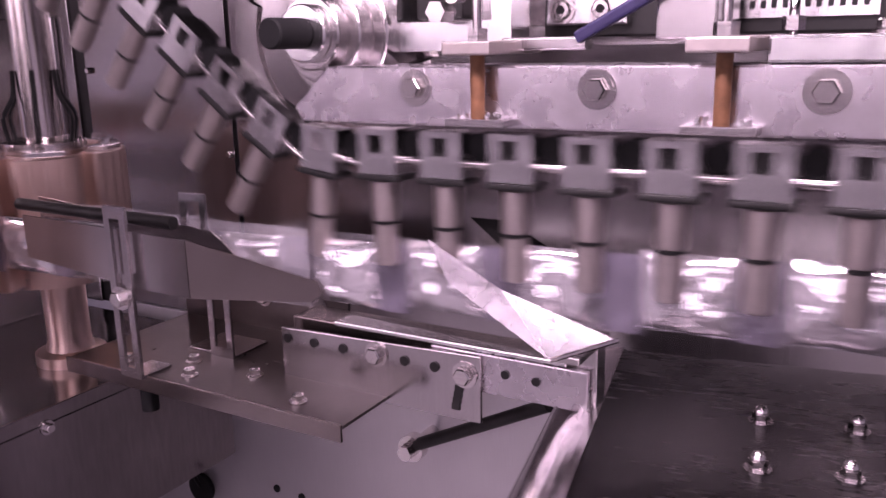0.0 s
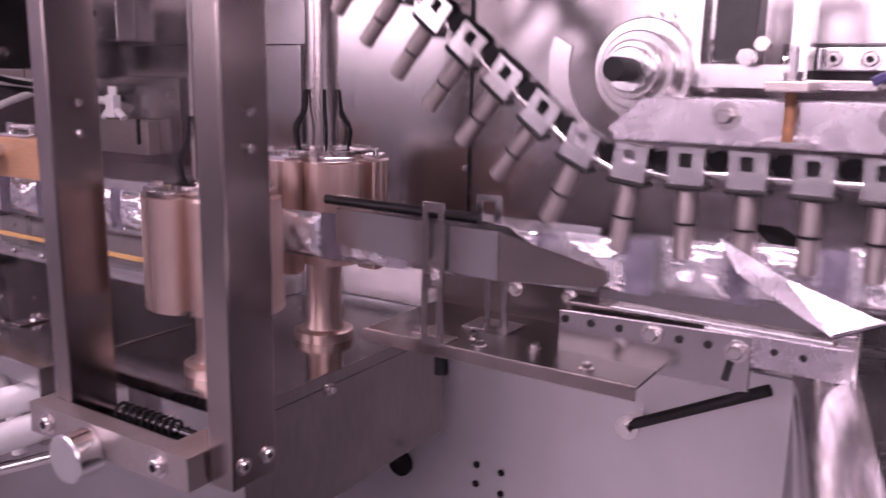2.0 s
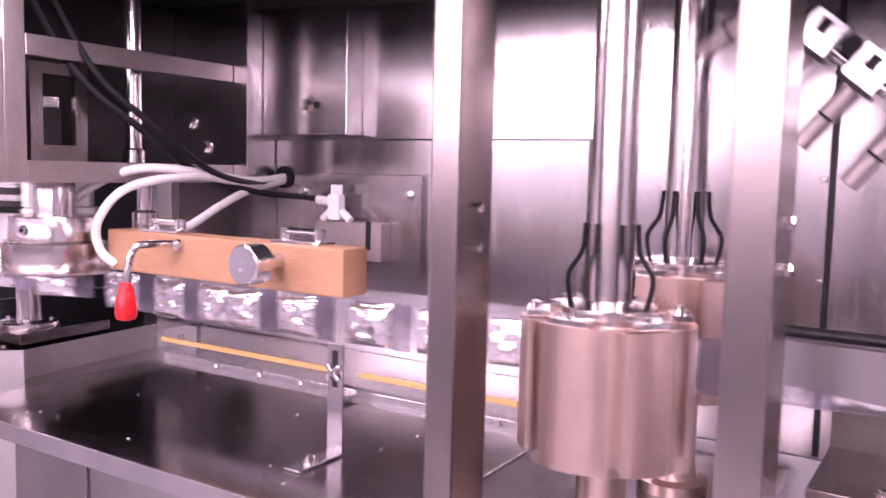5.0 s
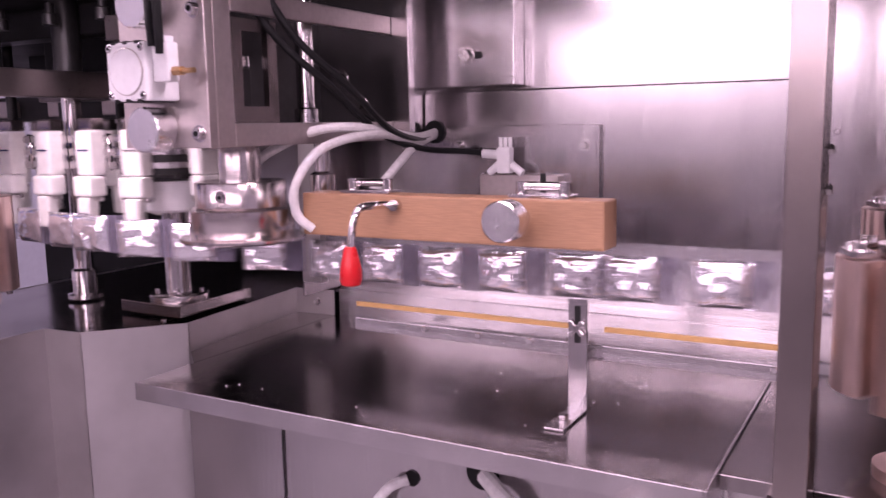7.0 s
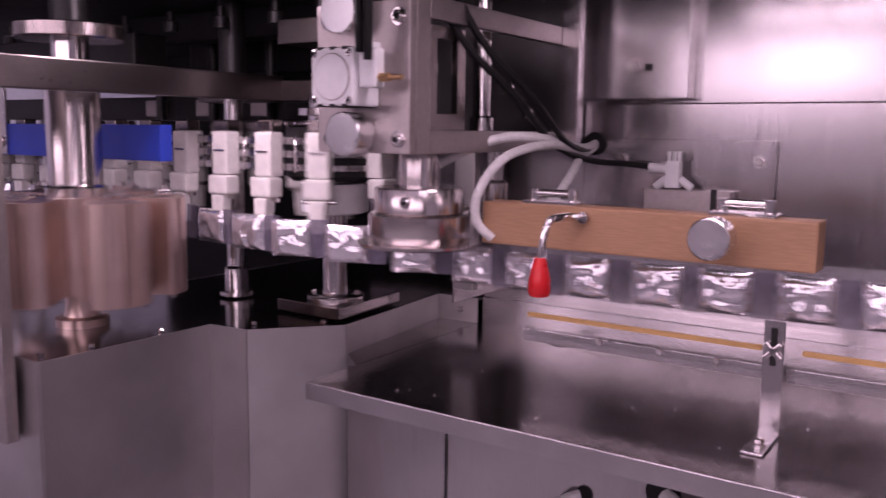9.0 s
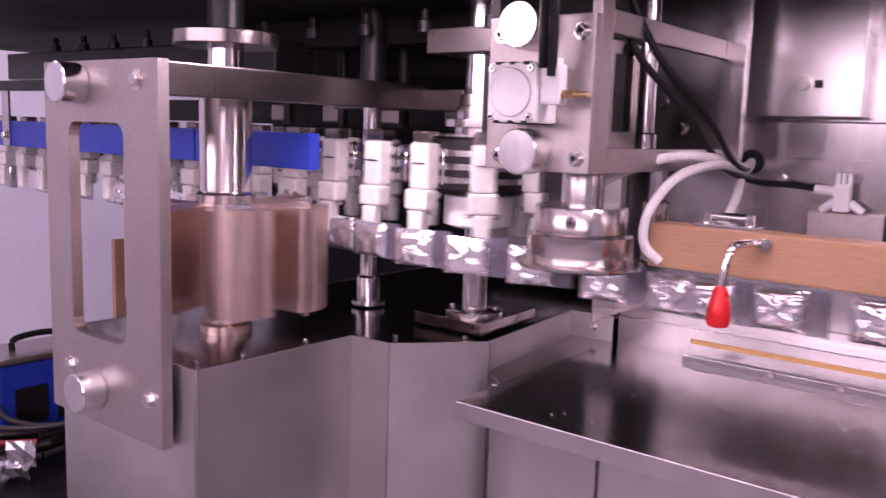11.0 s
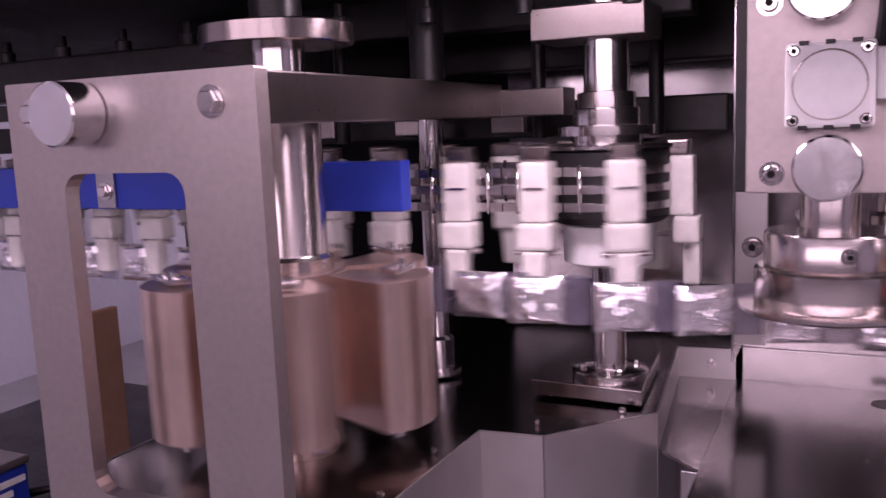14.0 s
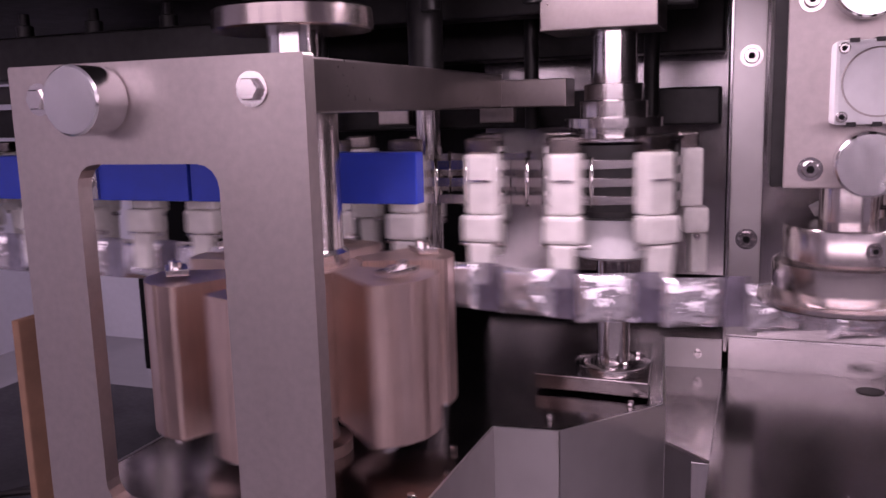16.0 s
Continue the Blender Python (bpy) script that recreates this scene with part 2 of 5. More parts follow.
def tube(bm, pts, r, seg=10):
    """A hose along points, smoothed."""
    P = [Vector(p) for p in pts]
    out = []
    n = len(P)
    for i in range(n - 1):
        p0, p1, p2, p3 = P[max(0, i - 1)], P[i], P[i + 1], P[min(n - 1, i + 2)]
        for k in range(6):
            t = k / 6
            out.append(0.5 * ((2 * p1) + (p2 - p0) * t + (2 * p0 - 5 * p1 + 4 * p2 - p3) * t * t + (3 * p1 - p0 - 3 * p2 + p3) * t ** 3))
    out.append(P[-1])
    rings = []
    up = Vector((0.13, 0.31, 0.94))
    for i, p in enumerate(out):
        d = (out[min(i + 1, len(out) - 1)] - out[max(i - 1, 0)]).normalized()
        u = d.cross(up).normalized()
        v = d.cross(u)
        rings.append([bm.verts.new(p + r * (math.cos(2 * math.pi * k / seg) * u + math.sin(2 * math.pi * k / seg) * v)) for k in range(seg)])
    for a, b in zip(rings, rings[1:]):
        for k in range(seg):
            bm.faces.new((a[k], a[(k + 1) % seg], b[(k + 1) % seg], b[k])).smooth = True
    bm.faces.new(rings[0][::-1])
    bm.faces.new(rings[-1])
    bmesh.ops.recalc_face_normals(bm, faces=bm.faces)
    return bm


def thing(name, at, label, category, group="", kind=""):
    ob = new(name)
    ob.empty_display_size = 0.02
    ob.location = at
    tagged(ob, label, category, group, kind)
    return ob


def place_of(ob):
    p = Vector(ob.location)
    while ob.parent:
        ob = ob.parent
        p += Vector(ob.location)
    return p


def crease(bm):
    """Keeps the edges of turned and cut shapes crisp."""
    bm.normal_update()
    for e in bm.edges:
        if len(e.link_faces) == 2 and e.calc_face_angle(0.0) > 0.6:
            e.smooth = False


def part(name, bm, material, parent, label=""):
    """Links a bmesh, drawn in world metres, as one mesh object under parent."""
    crease(bm)
    me = bpy.data.meshes.new(name)
    if parent is not None:
        bmesh.ops.translate(bm, vec=-place_of(parent), verts=bm.verts)
    bm.to_mesh(me)
    bm.free()
    me.materials.append(material)
    ob = new(name, me)
    if parent is not None:
        ob.parent = parent
    if label:
        ob["label"] = label
    return ob


def solid(name, bm, material, label, category, at=None, group="", kind=""):
    """A thing of one mesh; its origin lies at at."""
    crease(bm)
    at = Vector(at) if at is not None else Vector((0, 0, 0))
    bmesh.ops.translate(bm, vec=-at, verts=bm.verts)
    me = bpy.data.meshes.new(name)
    bm.to_mesh(me)
    bm.free()
    me.materials.append(material)
    ob = new(name, me)
    ob.location = at
    return tagged(ob, label, category, group, kind)


B = bmesh.new


def bolt(parent, p, way, r=0.009, washer=True, socket=False, h=0.007):
    """A bolt head with its washer on a face at p, head pointing along way."""
    p, w = Vector(p), Vector(way).normalized()
    bm = B()
    off = 0.0
    if washer:
        rod(bm, p, p + w * 0.002, r * 1.45, 20)
        off = 0.002
    rod(bm, p + w * off, p + w * (off + h), r, 20 if socket else 6, bev=0.0012)
    if socket:
        rod(bm, p + w * (off + h), p + w * (off + h + 0.0006), r * 0.5, 6)
    ob = part("bolt", bm, CHROME, parent)
    if socket:
        # the key hole is dark
        ob.data.materials.append(BLACK)
        for f in list(ob.data.polygons)[-8:]:
            f.material_index = 1
    return ob

# ---------------------------------------------------------------- the room
tagged(solid("floor", box(B(), -6, 4, -4, 4, -0.1, 0), FLOORM, "grey painted workshop floor", "floor"), kind="structure")
tagged(solid("wall_north", box(B(), -6, 4, 3.6, 3.7, 0, 3), PAINT_WALL, "pale lilac painted workshop wall", "wall"), kind="structure")
tagged(solid("wall_south", box(B(), -6, 4, -4.1, -4, 0, 3), DIM_WALL, "workshop wall behind the view, darkened for steel contrast", "wall"), kind="structure")
tagged(solid("wall_west", box(B(), -6.1, -6, -4, 4, 0, 3), PAINT_WALL, "pale lilac painted workshop wall", "wall"), kind="structure")
tagged(solid("wall_east", box(B(), 4, 4.1, -4, 4, 0, 3), PAINT_WALL, "pale painted workshop wall", "wall"), kind="structure")
tagged(solid("ceiling", box(B(), -6, 4, -4, 4, 3.0, 3.1), PAINT_WALL, "pale painted workshop ceiling", "ceiling"), kind="structure")



def room_window(n, x0, x1):
    w = thing("window_%d" % n, ((x0 + x1) / 2, -3.97, 1.5), "wide bright workshop window", "window", "", "structure")
    part("pane", box(B(), x0, x1, -3.985, -3.975, 1.55, 2.45), GLOW, w)
    bm = B()
    for a, b, c, d in ((x0 - 0.05, x0, 1.5, 2.5), (x1, x1 + 0.05, 1.5, 2.5), (x0, x1, 1.5, 1.55), (x0, x1, 2.45, 2.5)):
        box(bm, a, b, -3.998, -3.95, c, d)
    part("window_frame", bm, ALU, w)
    return w


for k, (x0, x1) in enumerate(((-5.2, -3.5), (-3.3, -1.6), (-1.4, 0.3), (0.5, 2.2))):
    room_window(k + 1, x0, x1)

# ---------------------------------------------------------------- the machine's frame and sheets
TRAY_Z = 0.89
WEB_Y = 0.705


def rear_wall():
    w = thing("machine_rear_wall", (-1.2, 1.0, 0.2), "tall brushed stainless rear wall of the packing machine", "machine panel")
    part("panel", box(B(), -1.95, -1.062, 1.0, 1.012, 0.89, 1.62, 0.001), SHEET, w)
    part("panel", box(B(), -1.04, -0.752, 1.003, 1.015, 0.9, 1.62, 0.001), SHEET, w)
    part("panel", box(B(), -0.744, 0.9, 1.003, 1.015, 0.9, 1.62, 0.001), SHEET, w)
    part("lower_panel", box(B(), -1.04, 0.9, 1.003, 1.015, 0.0, 0.898, 0.001), PALE, w, "stainless lower panel, paled for stronger light")
    part("seam_rail", box(B(), -1.062, -1.04, 1.006, 1.02, 0.89, 1.62), DARK, w, "dark recessed seam")
    part("seam_rail", box(B(), -0.752, -0.744, 1.01, 1.02, 0.9, 1.62), DARK, w, "dark recessed seam")
    for x, z in ((-1.03, 1.255), (-1.03, 1.46), (-0.758, 1.282), (-0.758, 1.142), (-0.758, 1.45)):
        bolt(w, (x, 1.003, z), (0, -1, 0), 0.005, False)
    part("grommet_wire", tube(B(), [(-0.873, 0.996, 0.61), (-0.874, 0.985, 0.64), (-0.872, 0.985, 0.68), (-0.87, 0.998, 0.70)], 0.003), RUBBER, w, "thin black wire")
    # holes of the lower panel
    for x, z, r in ((-0.873, 0.608, 0.024),):
        bm = B()
        rod(bm, (x, 1.002, z), (x, 0.994, z), r, 28)
        h = part("hole_grommet", bm, BLACK, w, "black rubber grommet")
    for x, z in ((-0.719, 0.645), (-0.72, 0.61), (-0.672, 0.643), (-0.672, 0.605)):
        bm = B()
        rod(bm, (x, 1.004, z), (x, 1.001, z), 0.006, 14)
        part("hole", bm, BLACK, w)
    return w


rear_wall()


def upper_housing():
    h = thing("machine_upper_housing", (-1.2, 1.0, 1.5), "upper housing above the machine deck, shade put in as black", "machine housing")
    # Near-black colour holds the shade of the machine's upper interior.
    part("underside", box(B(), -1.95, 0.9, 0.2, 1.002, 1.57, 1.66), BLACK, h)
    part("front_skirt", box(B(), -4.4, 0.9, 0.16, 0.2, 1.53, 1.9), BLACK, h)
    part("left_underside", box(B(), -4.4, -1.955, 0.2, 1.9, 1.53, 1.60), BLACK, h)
    # Black backing added to hide the bright room behind.
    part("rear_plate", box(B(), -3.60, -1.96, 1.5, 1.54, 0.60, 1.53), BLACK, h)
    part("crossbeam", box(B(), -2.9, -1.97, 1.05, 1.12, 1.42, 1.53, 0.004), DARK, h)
    return h


upper_housing()


def drip_tray():
    w = thing("drip_tray_table", (-1.55, 0.69, 0.0), "flat brushed stainless shelf with a folded front lip", "machine table")
    part("top", box(B(), -1.957, -1.10, 0.475, 0.994, TRAY_Z - 0.004, TRAY_Z, 0.001), DECK, w)
    part("side_flap", prism(B(), [(-2.016, 0.646), (-1.9575, 0.595), (-1.9575, 0.994), (-2.05, 0.982)], TRAY_Z - 0.004, TRAY_Z), DECK, w)
    part("lip", box(B(), -1.957, -1.10, 0.472, 0.4755, TRAY_Z - 0.027, TRAY_Z + 0.0005, 0.001), STEEL, w, "bright folded edge")
    part("end_lip", box(B(), -1.0995, -1.096, 0.472, 0.994, TRAY_Z - 0.07, TRAY_Z + 0.0005, 0.001), STEEL, w, "bright folded edge")
    part("rear_upstand", box(B(), -1.95, -1.10, 0.9945, 0.9985, TRAY_Z - 0.004, 0.945, 0.001), SHEET, w)
    part("cabinet_panel", box(B(), -1.98, -1.78, 0.60, 0.604, 0.2, TRAY_Z - 0.006, 0.001), SHEET, w)
    part("cabinet_panel", box(B(), -1.776, -0.83, 0.604, 0.608, 0.2, TRAY_Z - 0.006, 0.001), SHEET, w)
    for x, z, r in ((-1.54, 0.767, 0.012), (-1.425, 0.797, 0.024)):
        bm = B()
        rod(bm, (x, 0.6045, z), (x, 0.601, z), r, 24)
        part("cable_hole", bm, BLACK, w, "dark round hole")
    part("pale_hose", tube(B(), [(-1.545, 0.60, 0.765), (-1.57, 0.582, 0.752), (-1.60, 0.58, 0.70), (-1.61, 0.58, 0.6)], 0.008), SLEEVE, w, "pale hose out of the panel")
    part("pale_hose", tube(B(), [(-1.42, 0.60, 0.795), (-1.39, 0.58, 0.785), (-1.36, 0.578, 0.75), (-1.35, 0.58, 0.66)], 0.012), SLEEVE, w, "pale hose out of the panel")
    bm = B()
    rod(bm, (-1.74, 0.93, TRAY_Z), (-1.74, 0.93, TRAY_Z + 0.0008), 0.02, 24)
    part("drain", bm, DARK, w, "small dark drain hole")
    rnd = random.Random(4)
    for k in range(16):
        x, y = rnd.uniform(-1.93, -1.2), rnd.uniform(0.5, 0.86)
        bm = B()
        rod(bm, (x, y, TRAY_Z), (x, y, TRAY_Z + 0.0015), rnd.uniform(0.0012, 0.0022), 8)
        part("rivet", bm, ALU, w)
    return w


drip_tray()


def drum_deck():
    w = thing("drum_deck", (-0.95, 0.72, 0.0), "stainless deck under the sealing drums, dark reflections in its colour", "machine table")
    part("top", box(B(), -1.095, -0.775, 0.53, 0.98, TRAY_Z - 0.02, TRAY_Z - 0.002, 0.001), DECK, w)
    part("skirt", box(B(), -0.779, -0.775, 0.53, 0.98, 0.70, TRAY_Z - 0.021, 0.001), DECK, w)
    bolt(w, (-0.775, 0.69, 0.865), (1, 0, 0), 0.006)
    return w


drum_deck()


def left_deck():
    w = thing("gripper_deck_cabinet", (-2.5, 0.6, 0.0), "stepped stainless machine base, polished top coloured for dark reflections", "machine cabinet")
    Z = 0.940
    edge = [(-2.60, 0.194), (-2.222, 0.194), (-2.215, 0.508), (-2.132, 0.516), (-2.02, 0.645), (-2.055, 0.985), (-1.960, 0.992), (-1.960, 1.5), (-2.60, 1.5)]
    part("top", prism(B(), edge, Z - 0.004, Z), DECK, w, "mirror-like deck, dark reflections in its colour")
    # folded skirts
    for (x0, y0), (x1, y1) in list(zip(edge[:6], edge[1:7])) + [(edge[8], edge[0])]:
        d = Vector((x1 - x0, y1 - y0, 0))
        n = Vector((d.y, -d.x, 0)).normalized() * 0.003
        o = [(x0, y0), (x1, y1), (x1 + n.x, y1 + n.y), (x0 + n.x, y0 + n.y)]
        part("skirt", prism(B(), o, 0.15, Z + 0.001), STEEL_V, w, "bright brushed side panel")
    for p, d in (((-2.2, 0.519, 0.915), (0, -1, 0)), ((-2.2, 0.519, 0.815), (0, -1, 0)), ((-2.0, 0.988, 0.915), (0, -1, 0))):
        bolt(w, p, d, 0.006)
    for p in ((-2.25, 0.215, Z), (-2.235, 0.29, Z), (-2.235, 0.42, Z), (-2.15, 0.55, Z), (-2.06, 0.63, Z)):
        bolt(w, p, (0, 0, 1), 0.005, False)
    return w


left_deck()


def right_cover():
    w = thing("rounded_cover", (0.2, 0.6, 0.0), "stainless cover, dark reflections in its colour, bright strip on the bend", "machine cover")
    Z, R, X = 0.985, 0.055, -0.118
    arc = [i * math.pi / 2 / 14 for i in range(15)]

    def fold(r, ends, x0=0.30):
        return [(x0, Z - R + r)] * ends + [(X - r * math.sin(a), Z - R + r * math.cos(a)) for a in arc] + [(X - r, 0.0)] * ends

    def shell(outer, inner):
        bm = B()
        loop = outer + inner[::-1]
        a = [bm.verts.new((x, 0.25, z)) for x, z in loop]
        b = [bm.verts.new((x, 0.925, z)) for x, z in loop]
        for i in range(len(loop)):
            k = (i + 1) % len(loop)
            bm.faces.new((a[i], b[i], b[k], a[k])).smooth = 0.0 < loop[i][1] < Z - 0.00001 and 0.0 < loop[k][1] and loop[i][0] < 0 and loop[k][0] < 0
        bmesh.ops.recalc_face_normals(bm, faces=bm.faces)
        return bm
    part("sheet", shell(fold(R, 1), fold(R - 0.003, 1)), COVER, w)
    # Chrome strip laid over the bend to carry its bright highlight.
    edge = shell(fold(R + 0.003, 0), fold(R + 0.0005, 0))
    part("bend_highlight", edge, CHROME, w, "chrome strip standing in for the bend's highlight")
    for x, y in ((0.0075, 0.791), (0.0043, 0.709), (0.0783, 0.794), (0.065, 0.713)):
        bm = B()
        rod(bm, (x, y, Z), (x, y, Z + 0.0015), 0.010, 20)
        rod(bm, (x, y, Z + 0.0015), (x, y, Z + 0.008), 0.007, 6)
        lathe(bm, (x, y), [(0.006, Z + 0.008), (0.006, Z + 0.010), (0.004, Z + 0.0135), (0.001, Z + 0.015)], 12)
        part("acorn_nut", bm, CHROME, w)
    pivot = Vector((-0.118, 0.644, 0.0))
    turn = Euler((0, 0, radians(10.7)))
    w.location = pivot + turn.to_matrix() @ (w.location - pivot)
    w.rotation_euler = turn
    return w


right_cover()


# ---------------------------------------------------------------- upright bars with their foot block
def bar_frame():
    w = thing("upright_bar_frame", (-0.9, 0.5, 0.8), "pair of tall stainless bars on a bolted foot block", "machine frame")
    for x0, x1 in ((-1.030, -0.998), (-0.750, -0.712)):
        bar = part("bar", box(B(), x0, x1, 0.452, 0.52, 0.832, 1.62, 0.003), BAR, w)
        for z in (1.246, 1.208):
            bolt(bar, (x1, 0.488, z), (1, 0, 0), 0.006, False)
    bm = B()
    prism(bm, [(-1.045, 0.425), (-0.753, 0.425), (-0.753, 0.525), (-0.80, 0.525), (-0.80, 0.4515), (-1.032, 0.4515), (-1.032, 0.525), (-1.045, 0.525)], 0.832, 0.872)
    part("foot_block", bm, PLATE, w, "brownish reflecting steel block")
    for x in (-1.005, -0.80):
        bolt(w, (x, 0.425, 0.852), (0, -1, 0), 0.010, True, True)
    bm = B()
    rod(bm, (-0.925, 0.425, 0.838), (-0.925, 0.39, 0.838), 0.030, 32, bev=0.002)
    part("knob", bm, ALU, w, "turned aluminium knob")
    # Black plate put in where shade fills the gap.
    part("recess_shade", box(B(), -0.996, -0.801, 0.452, 0.529, 0.832, 0.842, 0.001), BLACK, w, "black plate standing for the shade between the bars")
    turns = [(-0.955 + 0.0016 * k, 0.492 + 0.012 * math.cos(k * 0.8), 0.857 + 0.012 * math.sin(k * 0.8)) for k in range(72)]
    part("spring", tube(B(), turns, 0.0022, 6), DARK, w, "dark coil spring in the recess")
    part("spring_rod", rod(B(), (-0.997, 0.492, 0.857), (-0.801, 0.492, 0.857), 0.005, 12), CHROME, w)
    for y in (0.468, 0.505):
        bolt(w, (-0.712, y, 0.858), (1, 0, 0), 0.007, True, True, 0.003)
    return w


bar_frame()


# ---------------------------------------------------------------- sealing drums
def drum(name, x, y, z0, z1, r, lobes, label, top=1.62, shaft_r=0.024, base=TRAY_Z, material=COPPER):
    w = thing(name, (x, y, base), label, "sealing drum", "sealing drums")
    bm = B()
    lathe(bm, (x, y), [(0.044, base - 0.004), (0.044, base + 0.012), (0.030, base + 0.015), (0.027, base + 0.03), (0.027, z0 + 0.006)], 28)
    part("post", bm, COPPER, w, "bronze-tinted turned post")
    core_r = r * (0.62 if r < 0.12 else 0.36)
    part("core", lathe(B(), (x, y), [(core_r, z0 + 0.004), (core_r, z1 - 0.002)], 36), material, w, "plain bronze-tinted column")
    rnd = random.Random(lobes * 31 + int(1000 * r))
    teeth = 5
    for i in range(lobes):
        # a fluted jaw block standing round the column
        a0 = 2 * math.pi * i / lobes
        span = 2 * math.pi / lobes * (0.80 if r < 0.12 else 0.66)
        out = []
        for k in range(teeth):
            for f, d in ((0.04, 0.0026), (0.16, 0.0), (0.84, 0.0), (0.96, 0.0026)):
                u = (k + f) / teeth
                rr = r - d - (r * 0.10) * (2 * u - 1) ** 2 * (0.4 if r < 0.12 else 1.0)
                out.append((x + rr * math.cos(a0 + span * u), y + rr * math.sin(a0 + span * u)))
        ri = core_r + 0.0006
        inner = [(x + ri * math.cos(a0 + span * u), y + ri * math.sin(a0 + span * u)) for u in (0.9, 0.5, 0.1)]
        low = z0 + rnd.choice((0.0, 0.0, 0.006, -0.004, 0.010))
        jaw = part("jaw", prism(B(), out + inner, low, z1 + rnd.choice((0.0, 0.002, -0.003))), material, w, "fluted bronze-tinted sealing jaw")
        a = a0 + span / 2
        m = Matrix.Translation((x + r * 0.80 * math.cos(a), y + r * 0.80 * math.sin(a), z1 + 0.002)) @ Matrix.Rotation(a, 4, "Z")
        bm = B()
        box(bm, -0.012, 0.012, -0.020, 0.020, 0.0, 0.007, 0.001, m)
        rod(bm, m @ Vector((0, 0.008, 0.007)), m @ Vector((0, 0.008, 0.014)), 0.005, 6)
        rod(bm, m @ Vector((0.004, -0.012, 0.007)), m @ Vector((0.004, -0.012, 0.012)), 0.004, 10)
        part("jaw_clip", bm, CHROME, jaw, "small bright clip")
        if r > 0.12:
            for k in (-0.3, 0.3):
                c = Vector((x + r * 0.88 * math.cos(a + span * k), y + r * 0.88 * math.sin(a + span * k), low))
                part("jaw_screw", rod(B(), c, c - Vector((0, 0, 0.008)), 0.006, 8), CHROME, jaw, "bright screw end")
    bm = B()
    lathe(bm, (x, y), [(0.05, z1 - 0.002), (0.05, z1 + 0.014), (max(0.034, shaft_r + 0.001), z1 + 0.018), (shaft_r, z1 + 0.02), (shaft_r, top)], 32)
    part("shaft", bm, TURNED, w, "polished steel shaft")
    for i in range(6 if r < 0.12 else 0):
        a = 2 * math.pi * i / 6 + 0.3
        p = Vector((x + 0.040 * math.cos(a), y + 0.040 * math.sin(a), z1 + 0.014))
        bm = B()
        tube(bm, [p, p + Vector((0.004 * math.cos(a), 0.004 * math.sin(a), 0.03)), Vector((x + 0.03 * math.cos(a), y + 0.03 * math.sin(a), z1 + 0.07)), Vector((x + (shaft_r + 0.003) * math.cos(a), y + (shaft_r + 0.003) * math.sin(a), z1 + 0.1))], 0.0028, 8)
        part("heater_lead", bm, RUBBER, w, "dark heater cable")
    return w


drum_a = drum("sealing_drum", -0.905, 0.612, 0.982, 1.130, 0.092, 6, "fluted bronze sealing drum on a polished shaft")
drum_b = drum("sealing_drum", -0.887, 0.812, 1.010, 1.163, 0.098, 6, "fluted bronze sealing drum on a polished shaft")
drum_c = drum("sealing_drum", -2.395, 0.380, 0.995, 1.165, 0.178, 6, "wide fluted bronze drum behind the front plate", 1.387, 0.044, 0.942)


# ---------------------------------------------------------------- front plate with its knobs
def front_plate():
    w = thing("slotted_front_plate", (-2.4, 0.165, 0.815), "thick satin steel plate with a tall rounded opening", "machine plate")

    def rr(x0, x1, z0, z1, r, n=5):
        out = []
        for cx, cz, a0 in ((x1 - r, z1 - r, 0), (x0 + r, z1 - r, 90), (x0 + r, z0 + r, 180), (x1 - r, z0 + r, 270)):
            for i in range(n):
                a = radians(a0 + 90 * i / (n - 1))
                out.append((cx + r * math.cos(a), cz + r * math.sin(a)))
        return out
    part("plate", ring_slab(B(), rr(-2.583, -2.264, 0.815, 1.386, 0.003), rr(-2.512, -2.354, 0.955, 1.294, 0.022), 0.165, 0.183), PLATE, w)
    for x, z in ((-2.546, 1.355), (-2.314, 1.357), (-2.523, 0.897), (-2.296, 0.887)):
        bolt(w, (x, 0.165, z), (0, -1, 0), 0.0105)
    for x, z in ((-2.474, 1.352), (-2.443, 0.872)):
        bm = B()
        rod(bm, (x, 0.165, z), (x, 0.125, z), 0.031, 36, bev=0.002)
        part("knob", bm, ALU, w, "turned aluminium knob")
    part("arm", box(B(), -2.288, -2.266, 0.1835, 0.75, 1.335, 1.383, 0.002), ARM, w, "long side arm, shade in its colour")
    return w


front_plate()


